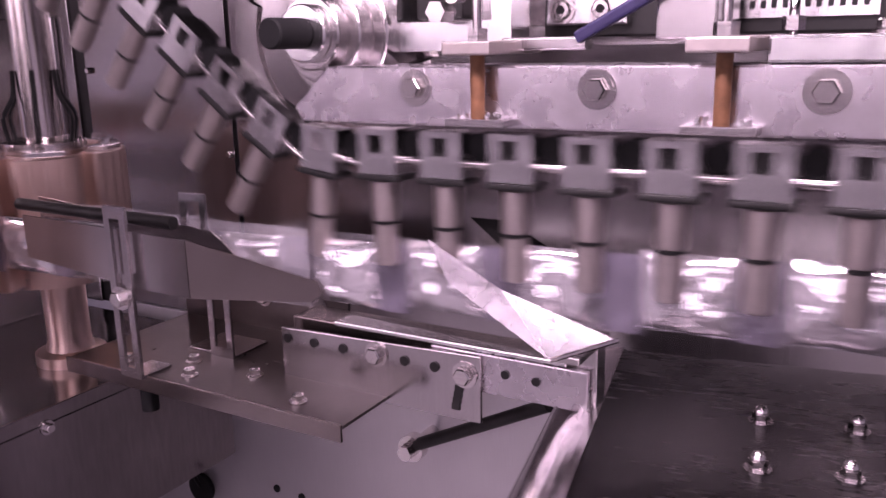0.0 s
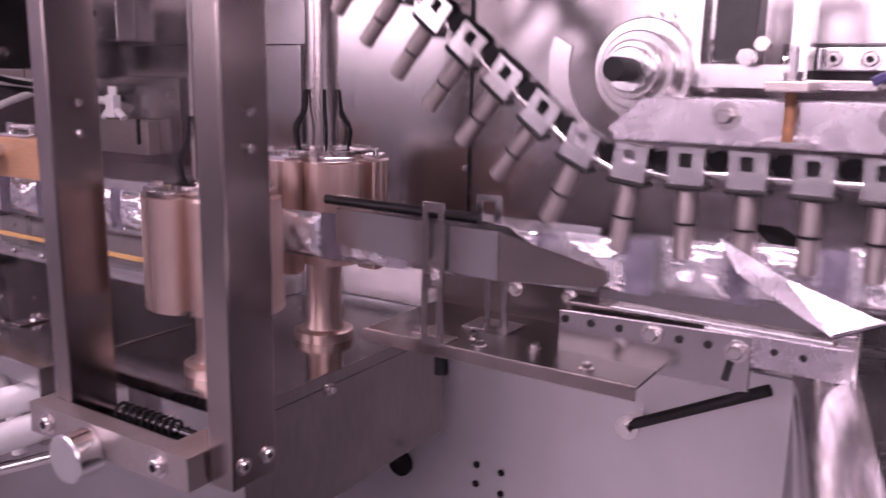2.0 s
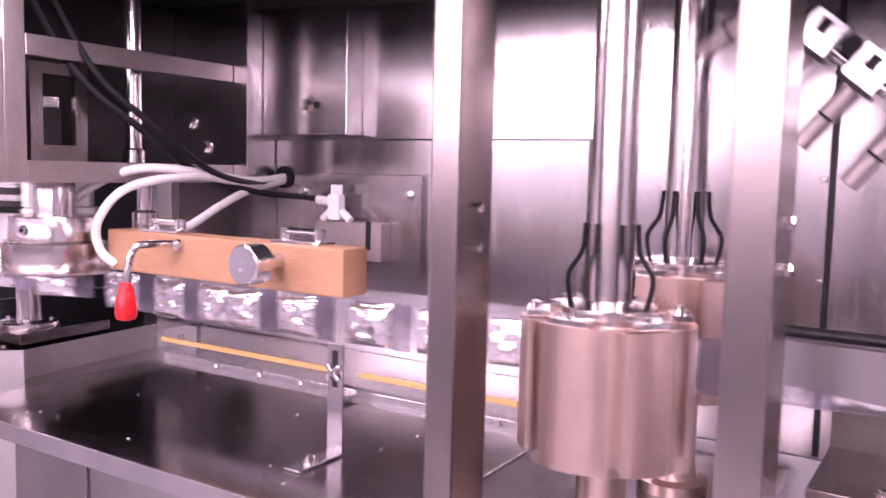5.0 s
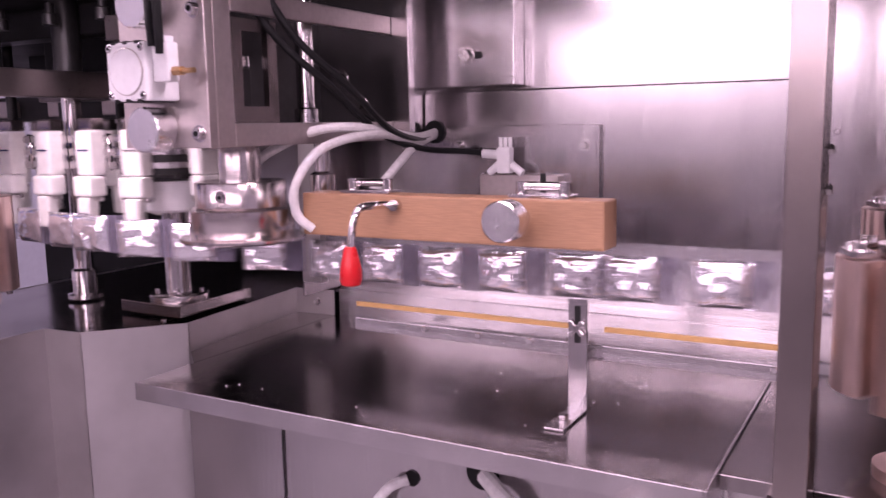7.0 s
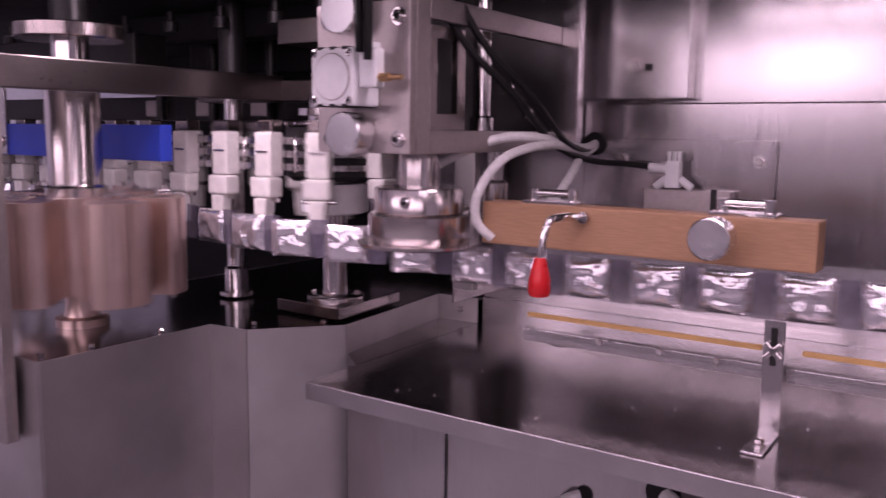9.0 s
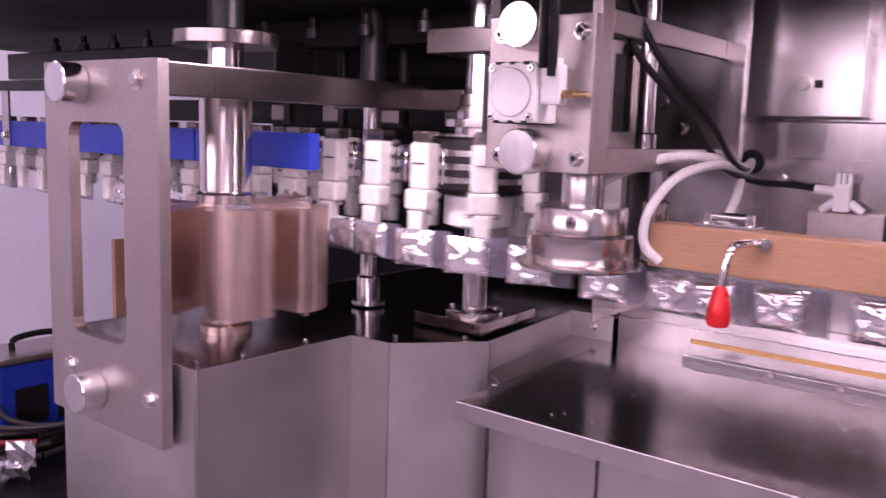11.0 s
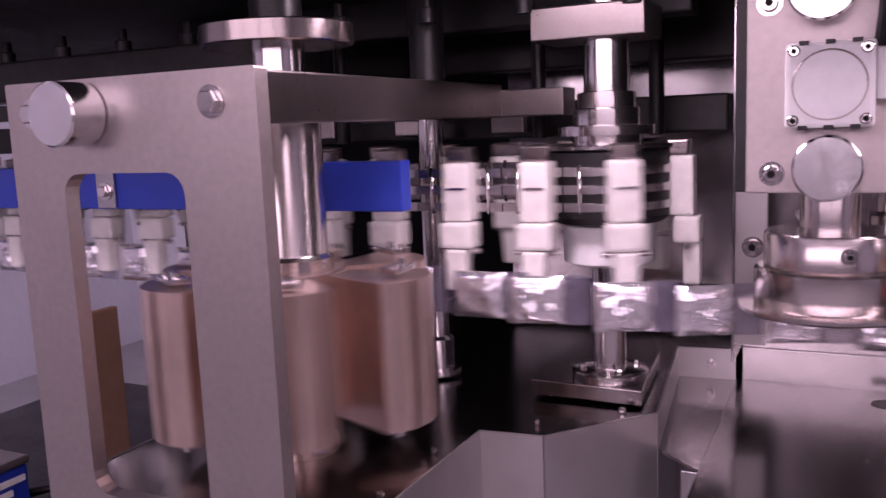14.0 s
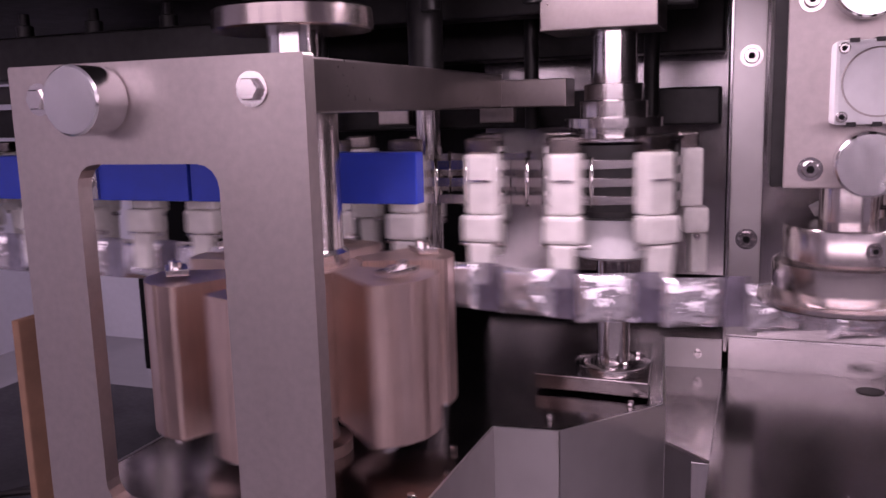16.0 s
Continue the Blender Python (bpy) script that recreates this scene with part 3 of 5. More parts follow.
# ---------------------------------------------------------------- air cylinder plate and cutter
def cylinder_plate():
    w = thing("air_cylinder_bracket", (-1.81, 0.43, 1.25), "satin steel bracket with air cylinder and knobs", "machine bracket")
    part("plate", box(B(), -1.888, -1.729, 0.43, 0.445, 1.25, 1.45, 0.0015), PLATE, w)
    for x, z in ((-1.868, 1.428), (-1.746, 1.428), (-1.864, 1.269), (-1.746, 1.269)):
        bolt(w, (x, 0.43, z), (0, -1, 0), 0.008, True, True)
    for x, z in ((-1.822, 1.436), (-1.815, 1.275)):
        bm = B()
        rod(bm, (x, 0.43, z), (x, 0.395, z), 0.030, 36, bev=0.002)
        part("knob", bm, ALU, w, "turned aluminium knob")
    cyl = part("cylinder", box(B(), -1.85, -1.778, 0.375, 0.43, 1.312, 1.386, 0.004), WHITE, w, "pale aluminium compact air cylinder")
    bm = B()
    rod(bm, (-1.814, 0.375, 1.349), (-1.814, 0.373, 1.349), 0.029, 36)
    part("end_cap", bm, WHITE, cyl)
    bm = B()
    for k in range(40):
        a0, a1 = 2 * math.pi * k / 40, 2 * math.pi * (k + 1) / 40
        rod(bm, (-1.814 + 0.0298 * math.cos(a0), 0.3745, 1.349 + 0.0298 * math.sin(a0)), (-1.814 + 0.0298 * math.cos(a1), 0.3745, 1.349 + 0.0298 * math.sin(a1)), 0.0009, 5)
    part("cap_ring", bm, PLATE, cyl, "grey groove round the cap")
    for x in (-1.835, -1.814, -1.793):
        for z0, z1 in ((1.3105, 1.3145), (1.3835, 1.3875)):
            part("body_groove", box(B(), x - 0.004, x + 0.004, 0.3745, 0.4285, z0, z1), DARK, cyl, "dark sensor groove")
    for x, z in ((-1.843, 1.319), (-1.785, 1.319), (-1.843, 1.379), (-1.785, 1.379)):
        bolt(cyl, (x, 0.375, z), (0, -1, 0), 0.005, False, True, 0.003)
    part("side_strip", box(B(), -1.743, -1.729, 0.4455, 0.478, 1.25, 1.60, 0.0015), PLATE, w, "upright edge of the bracket")
    part("side_rail", box(B(), -1.741, -1.729, 0.4785, 0.872, 1.25, 1.282, 0.0015), PLATE, w, "long lower rail")
    part("top_rail", box(B(), -1.741, -1.729, 0.4785, 0.872, 1.43, 1.46, 0.0015), PLATE, w, "long upper rail")
    bm = B()
    quad = lambda y0, y1, z0, z1: [(y0, z0), (y1, z0), (y1, z1), (y0, z1)]
    ring_slab(bm, quad(0.492, 0.585, 1.2825, 1.425), quad(0.512, 0.565, 1.305, 1.408), -1.742, -1.752)
    bmesh.ops.transform(bm, matrix=Matrix(((0, 1, 0, 0), (1, 0, 0, 0), (0, 0, 1, 0), (0, 0, 0, 1))), verts=bm.verts)
    bmesh.ops.recalc_face_normals(bm, faces=bm.faces)
    part("window_plate", bm, BAR, w, "dark steel plate with an upright window")
    part("slide_block", box(B(), -1.80, -1.77, 0.52, 0.56, 1.30, 1.36, 0.002), DARK, w, "dark slide block")
    part("slide_cap", box(B(), -1.80, -1.768, 0.525, 0.555, 1.361, 1.378, 0.002), ALU, w, "bright slide cap")
    for x, z in ((-1.84, 1.36), (-1.80, 1.315)):
        bolt(w, (x, 0.873, z), (0, -1, 0), 0.0115)
    part("rear_plate", box(B(), -1.90, -1.695, 0.873, 0.89, 1.262, 1.60, 0.001), STEEL, w)
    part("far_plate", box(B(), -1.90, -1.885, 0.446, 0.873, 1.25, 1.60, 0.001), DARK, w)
    part("lower_rail", box(B(), -1.885, -1.73, 0.446, 0.872, 1.25, 1.262, 0.001), STEEL, w)
    return w


cylinder_plate()


def cutter_roll():
    x, y = -1.815, 0.575
    w = thing("cutter_roll", (x, y, 0.945), "polished round cutter head on a turned post", "cutter")
    bm = B()
    lathe(bm, (x, y), [(0.092, 1.108), (0.094, 1.110), (0.094, 1.114)], 40)
    part("blade_disc", bm, TURNED, w)
    bm = B()
    lathe(bm, (x, y), [(0.076, 1.114), (0.078, 1.117), (0.078, 1.155), (0.074, 1.158)], 40)
    part("lower_drum", bm, TURNED, w)
    bm = B()
    lathe(bm, (x, y), [(0.066, 1.158), (0.068, 1.160), (0.068, 1.194), (0.066, 1.197)], 40)
    part("collar", bm, TURNED, w)
    bolt(w, (x + 0.02, y - 0.064, 1.177), (0.3, -1, 0), 0.006, True, True, 0.003)
    bm = B()
    lathe(bm, (x, y), [(0.031, 1.197), (0.031, 1.24), (0.029, 1.25)], 32)
    part("neck", bm, TURNED, w)
    return w


cutter_roll()


# ---------------------------------------------------------------- heating block
def heating_block():
    w = thing("heating_block", (-1.5, 0.62, 1.11), "brown laminate sealing block with red lever and knob", "sealing block")
    part("block", box(B(), -1.718, -1.253, 0.60, 0.65, 1.117, 1.179, 0.0025), WOOD, w)
    bm = B()
    rod(bm, (-1.362, 0.60, 1.156), (-1.362, 0.565, 1.156), 0.011, 20)
    rod(bm, (-1.364, 0.568, 1.156), (-1.364, 0.535, 1.156), 0.026, 36, bev=0.002)
    part("knob", bm, ALU, w, "bright turned aluminium knob")
    bm = B()
    tube(bm, [(-1.562, 0.60, 1.166), (-1.566, 0.56, 1.168), (-1.576, 0.54, 1.164), (-1.581, 0.533, 1.14), (-1.583, 0.53, 1.11)], 0.0055, 10)
    rod(bm, (-1.552, 0.60, 1.166), (-1.552, 0.59, 1.166), 0.008, 16)
    lev = part("lever", bm, CHROME, w, "bent chrome lever")
    bm = B()
    lathe(bm, (-1.584, 0.53), [(0.004, 1.060), (0.013, 1.063), (0.0155, 1.070), (0.0145, 1.087), (0.009, 1.110), (0.007, 1.115)], 24)
    part("grip", bm, RED, lev, "red plastic grip")
    for x in (-1.615, -1.345):
        bm = B()
        box(bm, x - 0.042, x + 0.042, 0.61, 0.645, 1.179, 1.184, 0.001)
        rod(bm, (x - 0.035, 0.628, 1.194), (x + 0.035, 0.628, 1.194), 0.006, 16)
        for dx in (-0.03, 0.03):
            rod(bm, (x + dx, 0.628, 1.184), (x + dx, 0.628, 1.20), 0.008, 14)
        part("clamp", bm, CHROME, w, "small chrome hinge clamp")
    return w


heating_block()


# ---------------------------------------------------------------- chain guide bar and its fittings
def guide_bar():
    w = thing("chain_guide_bar", (0.0, 0.70, 1.225), "thick polished steel guide bar above the filling chain", "guide bar")
    part("bar", slab(B(), [(-0.404, 1.222), (0.5, 1.222), (0.5, 1.269), (-0.374, 1.269), (-0.412, 1.234)], 0.672, 0.73, 0.002), POLISH, w)
    for x in (-0.287, -0.135, 0.015, 0.165):
        bolt(w, (x, 0.672, 1.252), (0, -1, 0), 0.0085)
        bm = B()
        rod(bm, (x, 0.6725, 1.252), (x, 0.6705, 1.252), 0.0145, 28)
        part("washer", bm, CHROME, w)
    for x in (-0.225, -0.046):
        bm = B()
        box(bm, x - 0.026, x + 0.024, 0.655, 0.672, 1.224, 1.230, 0.001)
        part("weld_foot", bm, STEEL, w)
        bm = B()
        rod(bm, (x, 0.661, 1.230), (x, 0.661, 1.278), 0.0055, 14)
        part("stud", bm, RUST, w, "rust-brown welded stud")
        bm = B()
        box(bm, x - 0.022, x + 0.018, 0.645, 0.74, 1.277, 1.287, 0.0015)
        part("clamp_arm", bm, PLATE, w)
        bm = B()
        rod(bm, (x, 0.661, 1.287), (x, 0.661, 1.320), 0.0035, 12)
        rod(bm, (x, 0.661, 1.287), (x, 0.661, 1.296), 0.0085, 6)
        part("nut_and_stud", bm, CHROME, w)
        rnd = random.Random(int(x * 1000))
        bm = B()
        for k in range(7):
            c = Vector((x + rnd.uniform(-0.018, 0.018), 0.662, 1.231 + rnd.uniform(0, 0.003)))
            bmesh.ops.create_icosphere(bm, subdivisions=1, radius=rnd.uniform(0.002, 0.0035), matrix=Matrix.Translation(c))
        tagged(part("weld_bead", bm, ALU, w, "lumpy weld bead"), kind="stuff")
    part("top_bar", box(B(), -0.022, 0.4, 0.672, 0.70, 1.2695, 1.287, 0.002), ALU, w, "bright flat bar")
    bolt(w, (0.045, 0.686, 1.287), (0, 0, 1), 0.007)
    part("long_arm", box(B(), -0.225, -0.155, 0.70, 0.716, 1.279, 1.289, 0.002), STEEL, w)
    w.location.y += 0.055
    return w


guide_bar()


def end_roller():
    x, z = -0.388, 1.296
    w = thing("sprocket_end_hub", (x, 0.78, z), "stepped polished hub with a black centre pin", "sprocket hub")
    for nm, r, y0, y1, mt in (("rim", 0.056, 0.74, 0.80, CHROME), ("flange", 0.042, 0.72, 0.74, STEEL), ("ring", 0.031, 0.705, 0.72, CHROME), ("face", 0.024, 0.695, 0.705, ALU), ("pin", 0.0125, 0.655, 0.695, BLACK)):
        bm = B()
        rod(bm, (x, y1, z), (x, y0, z), r, 40, bev=0.0015)
        part(nm, bm, mt, w)
    bm = B()
    n = 28
    pts = []
    for i in range(n * 2):
        a = math.pi * i / n
        rr = 0.066 if i % 2 else 0.058
        pts.append((x + rr * math.cos(a), z + rr * math.sin(a)))
    part("sprocket", slab(bm, pts, 0.80, 0.815), STEEL, w)
    part("axle", rod(B(), (x, 0.815, z), (x, 1.003, z), 0.016), CHROME, w)
    # curved chain guard plate behind
    bm = B()
    o = [(x - 0.11 * math.cos(radians(a)), z - 0.11 * math.sin(radians(a))) for a in range(-20, 96, 8)]
    i_ = [(x - 0.085 * math.cos(radians(a)), z - 0.085 * math.sin(radians(a))) for a in range(95, -21, -8)]
    part("guard", slab(bm, o + i_, 0.735, 0.742), STEEL, w, "curved polished guard")
    w.location.y += 0.018
    return w


end_roller()


def square_clevis():
    w = thing("square_clevis_bracket", (-0.31, 0.76, 1.274), "pale square bracket with a dark opening", "machine bracket")
    ring = lambda x0, x1, z0, z1: [(x0, z0), (x1, z0), (x1, z1), (x0, z1)]
    part("frame", ring_slab(B(), ring(-0.375, -0.245, 1.2745, 1.40), ring(-0.352, -0.262, 1.298, 1.38), 0.74, 0.775), ALU, w)
    part("block", box(B(), -0.345, -0.30, 0.76, 0.80, 1.30, 1.378, 0.003), DARK, w)
    bm = B()
    rod(bm, (-0.30, 0.735, 1.305), (-0.30, 0.715, 1.305), 0.009, 6)
    rod(bm, (-0.285, 0.73, 1.318), (-0.285, 0.715, 1.318), 0.007, 16)
    part("nut", bm, CHROME, w)
    w.location += Vector((0.022, 0.03, 0.005))
    return w


square_clevis()


def slide_rail():
    w = thing("linear_slide_rail", (-0.12, 0.86, 1.29), "black slide rail with bolted white carriage", "linear rail")
    part("rail", box(B(), -0.245, 0.05, 0.86, 0.90, 1.288, 1.328, 0.002), DARK, w)
    c = part("carriage", box(B(), -0.238, -0.165, 0.845, 0.86, 1.298, 1.323, 0.002), ALU, w)
    for x in (-0.222, -0.187):
        bolt(c, (x, 0.845, 1.311), (0, -1, 0), 0.008, True, True, 0.003)
    s = part("scale_strip", box(B(), -0.10, 0.02, 0.856, 0.8605, 1.30, 1.318), ALU, w, "strip of small square holes")
    for k in range(14):
        part("hole", box(B(), -0.095 + k * 0.008, -0.091 + k * 0.008, 0.8552, 0.857, 1.307, 1.313), DARK, s)
    part("mount", box(B(), -0.30, 0.12, 0.90, 1.003, 1.28, 1.30, 0.001), STEEL, w)
    h = part("pivot_block", box(B(), -0.118, -0.075, 0.765, 0.84, 1.285, 1.345, 0.002), STEEL, w)
    bm = B()
    d = Vector((0.072, 0, 0.038)).normalized()
    m = Matrix.Translation((-0.136, 0.752, 1.307)) @ Matrix.Rotation(-math.atan2(0.038, 0.072), 4, "Y")
    box(bm, -0.042, 0.042, -0.004, 0.004, -0.0045, 0.0045, 0.002, m)
    rod(bm, (-0.101, 0.758, 1.326), (-0.101, 0.742, 1.326), 0.011, 20)
    part("clamp_lever", bm, mat("violet_anodised", (0.035, 0.03, 0.085), 0.35, 0.5), w, "dark violet anodised lever")
    for x in (-0.262, -0.03):
        bm = B()
        rod(bm, (x, 0.8, 1.275), (x, 0.8, 1.325), 0.0035, 10)
        rod(bm, (x, 0.8, 1.29), (x, 0.8, 1.30), 0.008, 6)
        part("stud", bm, CHROME, w)
    part("upper_block", box(B(), -0.06, 0.02, 0.86, 0.9, 1.331, 1.42, 0.003), ALU, w)
    w.location.x += 0.012
    return w


slide_rail()


# ---------------------------------------------------------------- film forming parts
def folding_plow():
    w = thing("film_folding_plow", (-0.2, 0.66, 1.07), "bent triangular polished folding plow", "film plow")
    bm = B()
    tip, right, low = Vector((-0.286, 0.738, 1.126)), Vector((-0.122, 0.75, 1.058)), Vector((-0.166, 0.72, 1.044))
    mid, ridge = Vector((-0.263, 0.732, 1.092)), Vector((-0.215, 0.733, 1.092))
    vs = [bm.verts.new(p) for p in (tip, mid, low, right, ridge)]
    for q in ((0, 1, 4), (1, 2, 4), (2, 3, 4)):
        bm.faces.new([vs[k] for k in q])
    bmesh.ops.solidify(bm, geom=bm.faces[:], thickness=0.003)
    bmesh.ops.recalc_face_normals(bm, faces=bm.faces)
    part("front_wing", bm, POLISH, w)
    part("folded_edge", rod(B(), low, right, 0.0022, 8), CHROME, w, "bright folded edge")
    bm = B()
    vs = [bm.verts.new(p) for p in ((-0.27, 0.785, 1.137), (-0.235, 0.79, 1.136), (-0.15, 0.80, 1.085), (-0.20, 0.79, 1.08))]
    bm.faces.new(vs)
    bmesh.ops.solidify(bm, geom=bm.faces[:], thickness=0.003)
    bmesh.ops.recalc_face_normals(bm, faces=bm.faces)
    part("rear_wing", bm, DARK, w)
    part("bridge", box(B(), -0.165, -0.145, 0.728, 0.80, 1.040, 1.046, 0.001), STEEL, w)
    part("stem_post", box(B(), -0.165, -0.145, 0.77, 0.79, 0.98, 1.040, 0.001), STEEL, w)
    return w


folding_plow()


def perforated_plate():
    w = thing("perforated_adjusting_plate", (-0.36, 0.70, 0.95), "flat steel plate with a row of bolt holes", "adjusting plate")
    part("plate", slab(B(), [(-0.471, 0.955), (-0.247, 0.957), (-0.247, 1.020), (-0.471, 1.013)], 0.757, 0.761, 0.0008), SHEET, w)
    for x in (-0.463, -0.430, -0.395, -0.325, -0.293):
        part("hole", rod(B(), (x, 0.758, 1.003), (x, 0.7555, 1.003), 0.0048, 14), DARK, w)
    for x, z in ((-0.356, 1.004), (-0.262, 1.001)):
        bolt(w, (x, 0.757, z), (0, -1, 0), 0.0085)
    for k in range(4):
        part("curved_slot", box(B(), -0.272 - 0.0012 * k, -0.264 - 0.0012 * k, 0.7555, 0.758, 0.984 - 0.006 * k, 0.990 - 0.006 * k), DARK, w)
    part("backing_bar", box(B(), -0.30, -0.150, 0.762, 0.768, 0.985, 1.021, 0.001), POLISH, w)
    for x, z in ((-0.225, 1.006), (-0.196, 1.005)):
        part("hole", rod(B(), (x, 0.763, z), (x, 0.7605, z), 0.004, 12), DARK, w)
    part("channel", box(B(), -0.47, -0.16, 0.775, 0.815, 1.004, 1.020, 0.001), BAR, w, "long grey channel under the film")
    part("tail", prism(B(), [(-0.41, 0.764), (-0.17, 0.764), (-0.17, 0.774), (-0.41, 0.790)], 1.0215, 1.026, 0.001), ALU, w, "bright flat bar along the channel")
    part("arm", box(B(), -0.45, -0.40, 0.762, 0.80, 0.960, 1.003, 0.001), DARK, w)
    part("tie_rod", rod(B(), (-0.437, 0.95, 0.806), (-0.255, 0.93, 0.904), 0.008, 16), DARK, w, "dark tie rod")
    bm = B()
    rod(bm, (-0.444, 0.945, 0.80), (-0.444, 0.96, 0.80), 0.017, 24)
    rod(bm, (-0.444, 0.93, 0.80), (-0.444, 0.945, 0.80), 0.010, 6)
    rod(bm, (-0.444, 0.96, 0.80), (-0.444, 1.003, 0.80), 0.008, 12)
    part("pivot_bolt", bm, CHROME, w)
    return w


perforated_plate()


def guide_shelf():
    w = thing("film_guide_shelf", (-0.54, 0.74, 0.94), "long stainless angle shelf carrying slotted uprights", "guide bracket")
    part("angle", slab(B(), [(-0.72, 0.936), (-0.353, 0.936), (-0.353, 0.953), (-0.72, 0.953)], 0.665, 0.668, 0.0006), BAR, w)
    # Darkened tone in place of the shelf's dimmer reflections.
    part("shelf", box(B(), -0.72, -0.353, 0.668, 0.84, 0.948, 0.951), ARM, w)
    part("rear_flange", box(B(), -0.72, -0.47, 0.84, 0.844, 0.948, 1.03), ARM, w)
    part("wall_strut", box(B(), -0.60, -0.56, 0.844, 1.003, 0.955, 0.975), DARK, w)
    for k, x in enumerate((-0.65, -0.585, -0.56, -0.50, -0.42)):
        bolt(w, (x, 0.69 + 0.03 * (k % 2), 0.951), (0, 0, 1), 0.006)
    for x in (-0.59, -0.51):
        bolt(w, (x, 0.84, 0.99), (0, -1, 0), 0.008)
    ring = lambda x0, x1, z0, z1: [(x0, z0), (x1, z0), (x1, z1), (x0, z1)]
    u = part("slotted_upright", ring_slab(B(), ring(-0.626, -0.596, 0.951, 1.127), ring(-0.618, -0.604, 0.962, 1.115), 0.66, 0.664), STEEL, w)
    part("foot", box(B(), -0.626, -0.596, 0.664, 0.70, 0.951, 0.954, 0.0006), STEEL, u)
    bolt(u, (-0.612, 0.66, 1.035), (0, -1, 0), 0.0085)
    u2 = part("slotted_upright", ring_slab(B(), ring(-0.585, -0.553, 0.951, 1.03), ring(-0.577, -0.561, 0.962, 1.02), 0.745, 0.748), STEEL, w)
    part("foot", box(B(), -0.62, -0.553, 0.748, 0.80, 0.951, 0.954, 0.0006), STEEL, u2)
    part("far_upright", ring_slab(B(), ring(-0.59, -0.555, 1.03, 1.132), ring(-0.582, -0.563, 1.04, 1.124), 0.725, 0.728), ALU, w)
    part("rubber_stop", rod(B(), (-0.605, 0.675, 0.936), (-0.605, 0.675, 0.912), 0.009, 16), BLACK, w, "black rubber stop below the shelf")
    for x in (-0.56, -0.43, -0.385):
        bolt(w, (x, 0.69, 0.9475), (0, 0, -1), 0.007)
    w.location += Vector((0.007, 0.018, 0.012))
    return w


guide_shelf()


def film_guide():
    w = thing("pointed_film_guide", (-0.6, 0.68, 1.05), "dark pointed sheet guide folded over the film", "film guide")
    bm = slab(B(), [(-0.76, 1.07), (-0.58, 1.056), (-0.52, 1.055), (-0.52, 1.112), (-0.76, 1.116)], 0.687, 0.689)
    part("front_leaf", bm, STEEL, w)
    bm = slab(B(), [(-0.519, 1.055), (-0.415, 1.052), (-0.405, 1.060), (-0.408, 1.072), (-0.519, 1.112)], 0.687, 0.689)
    for v in bm.verts:
        v.co.y += 0.055 * max(0.0, (v.co.x + 0.52) / 0.115)
    part("pointed_leaf", bm, BAR, w, "pointed leaf bent towards the film")
    part("rear_leaf", slab(B(), [(-0.79, 1.06), (-0.45, 1.055), (-0.525, 1.112), (-0.79, 1.127)], 0.728, 0.731, 0.0005), STEEL, w)
    bm = B()
    rod(bm, (-0.79, 0.705, 1.123), (-0.56, 0.712, 1.120), 0.0065, 16)
    part("core_rod", bm, DARK, w, "dark rod inside the film fold")
    part("strap", box(B(), -0.61, -0.597, 0.682, 0.7265, 1.06, 1.07), STEEL, w)
    return w


film_guide()


# ---------------------------------------------------------------- film between folder and cutter
def film_web():
    w = thing("clear_film_web", (-1.0, 0.705, 1.05), "clear crinkled film running between the drums and the cutter", "film web")
    rnd = random.Random(9)

    def strip(x0, x1, z0a, z1a, z0b, z1b, y, n):
        bm = B()
        rows = 6
        g = []
        for i in range(n + 1):
            t = i / n
            x = x0 + (x1 - x0) * t
            g.append([bm.verts.new((x, y + 0.004 * noise.noise((x * 30, j * 0.9, y * 10)), (z0a + (z0b - z0a) * t) + ((z1a + (z1b - z1a) * t) - (z0a + (z0b - z0a) * t)) * j / rows)) for j in range(rows + 1)])
        for i in range(n):
            for j in range(rows):
                bm.faces.new((g[i][j], g[i + 1][j], g[i + 1][j + 1], g[i][j + 1])).smooth = True
        return bm
    part("film", strip(0.42, -0.42, 1.082, 1.133, 1.048, 1.112, 0.777, 60), CLEAR, w)
    part("film", strip(-0.42, -0.80, 1.045, 1.120, 1.03, 1.120, 0.745, 30), CLEAR, w)
    part("film", strip(-0.97, -1.76, 1.025, 1.115, 1.03, 1.11, 0.708, 50), CLEAR, w)
    return w


film_web()


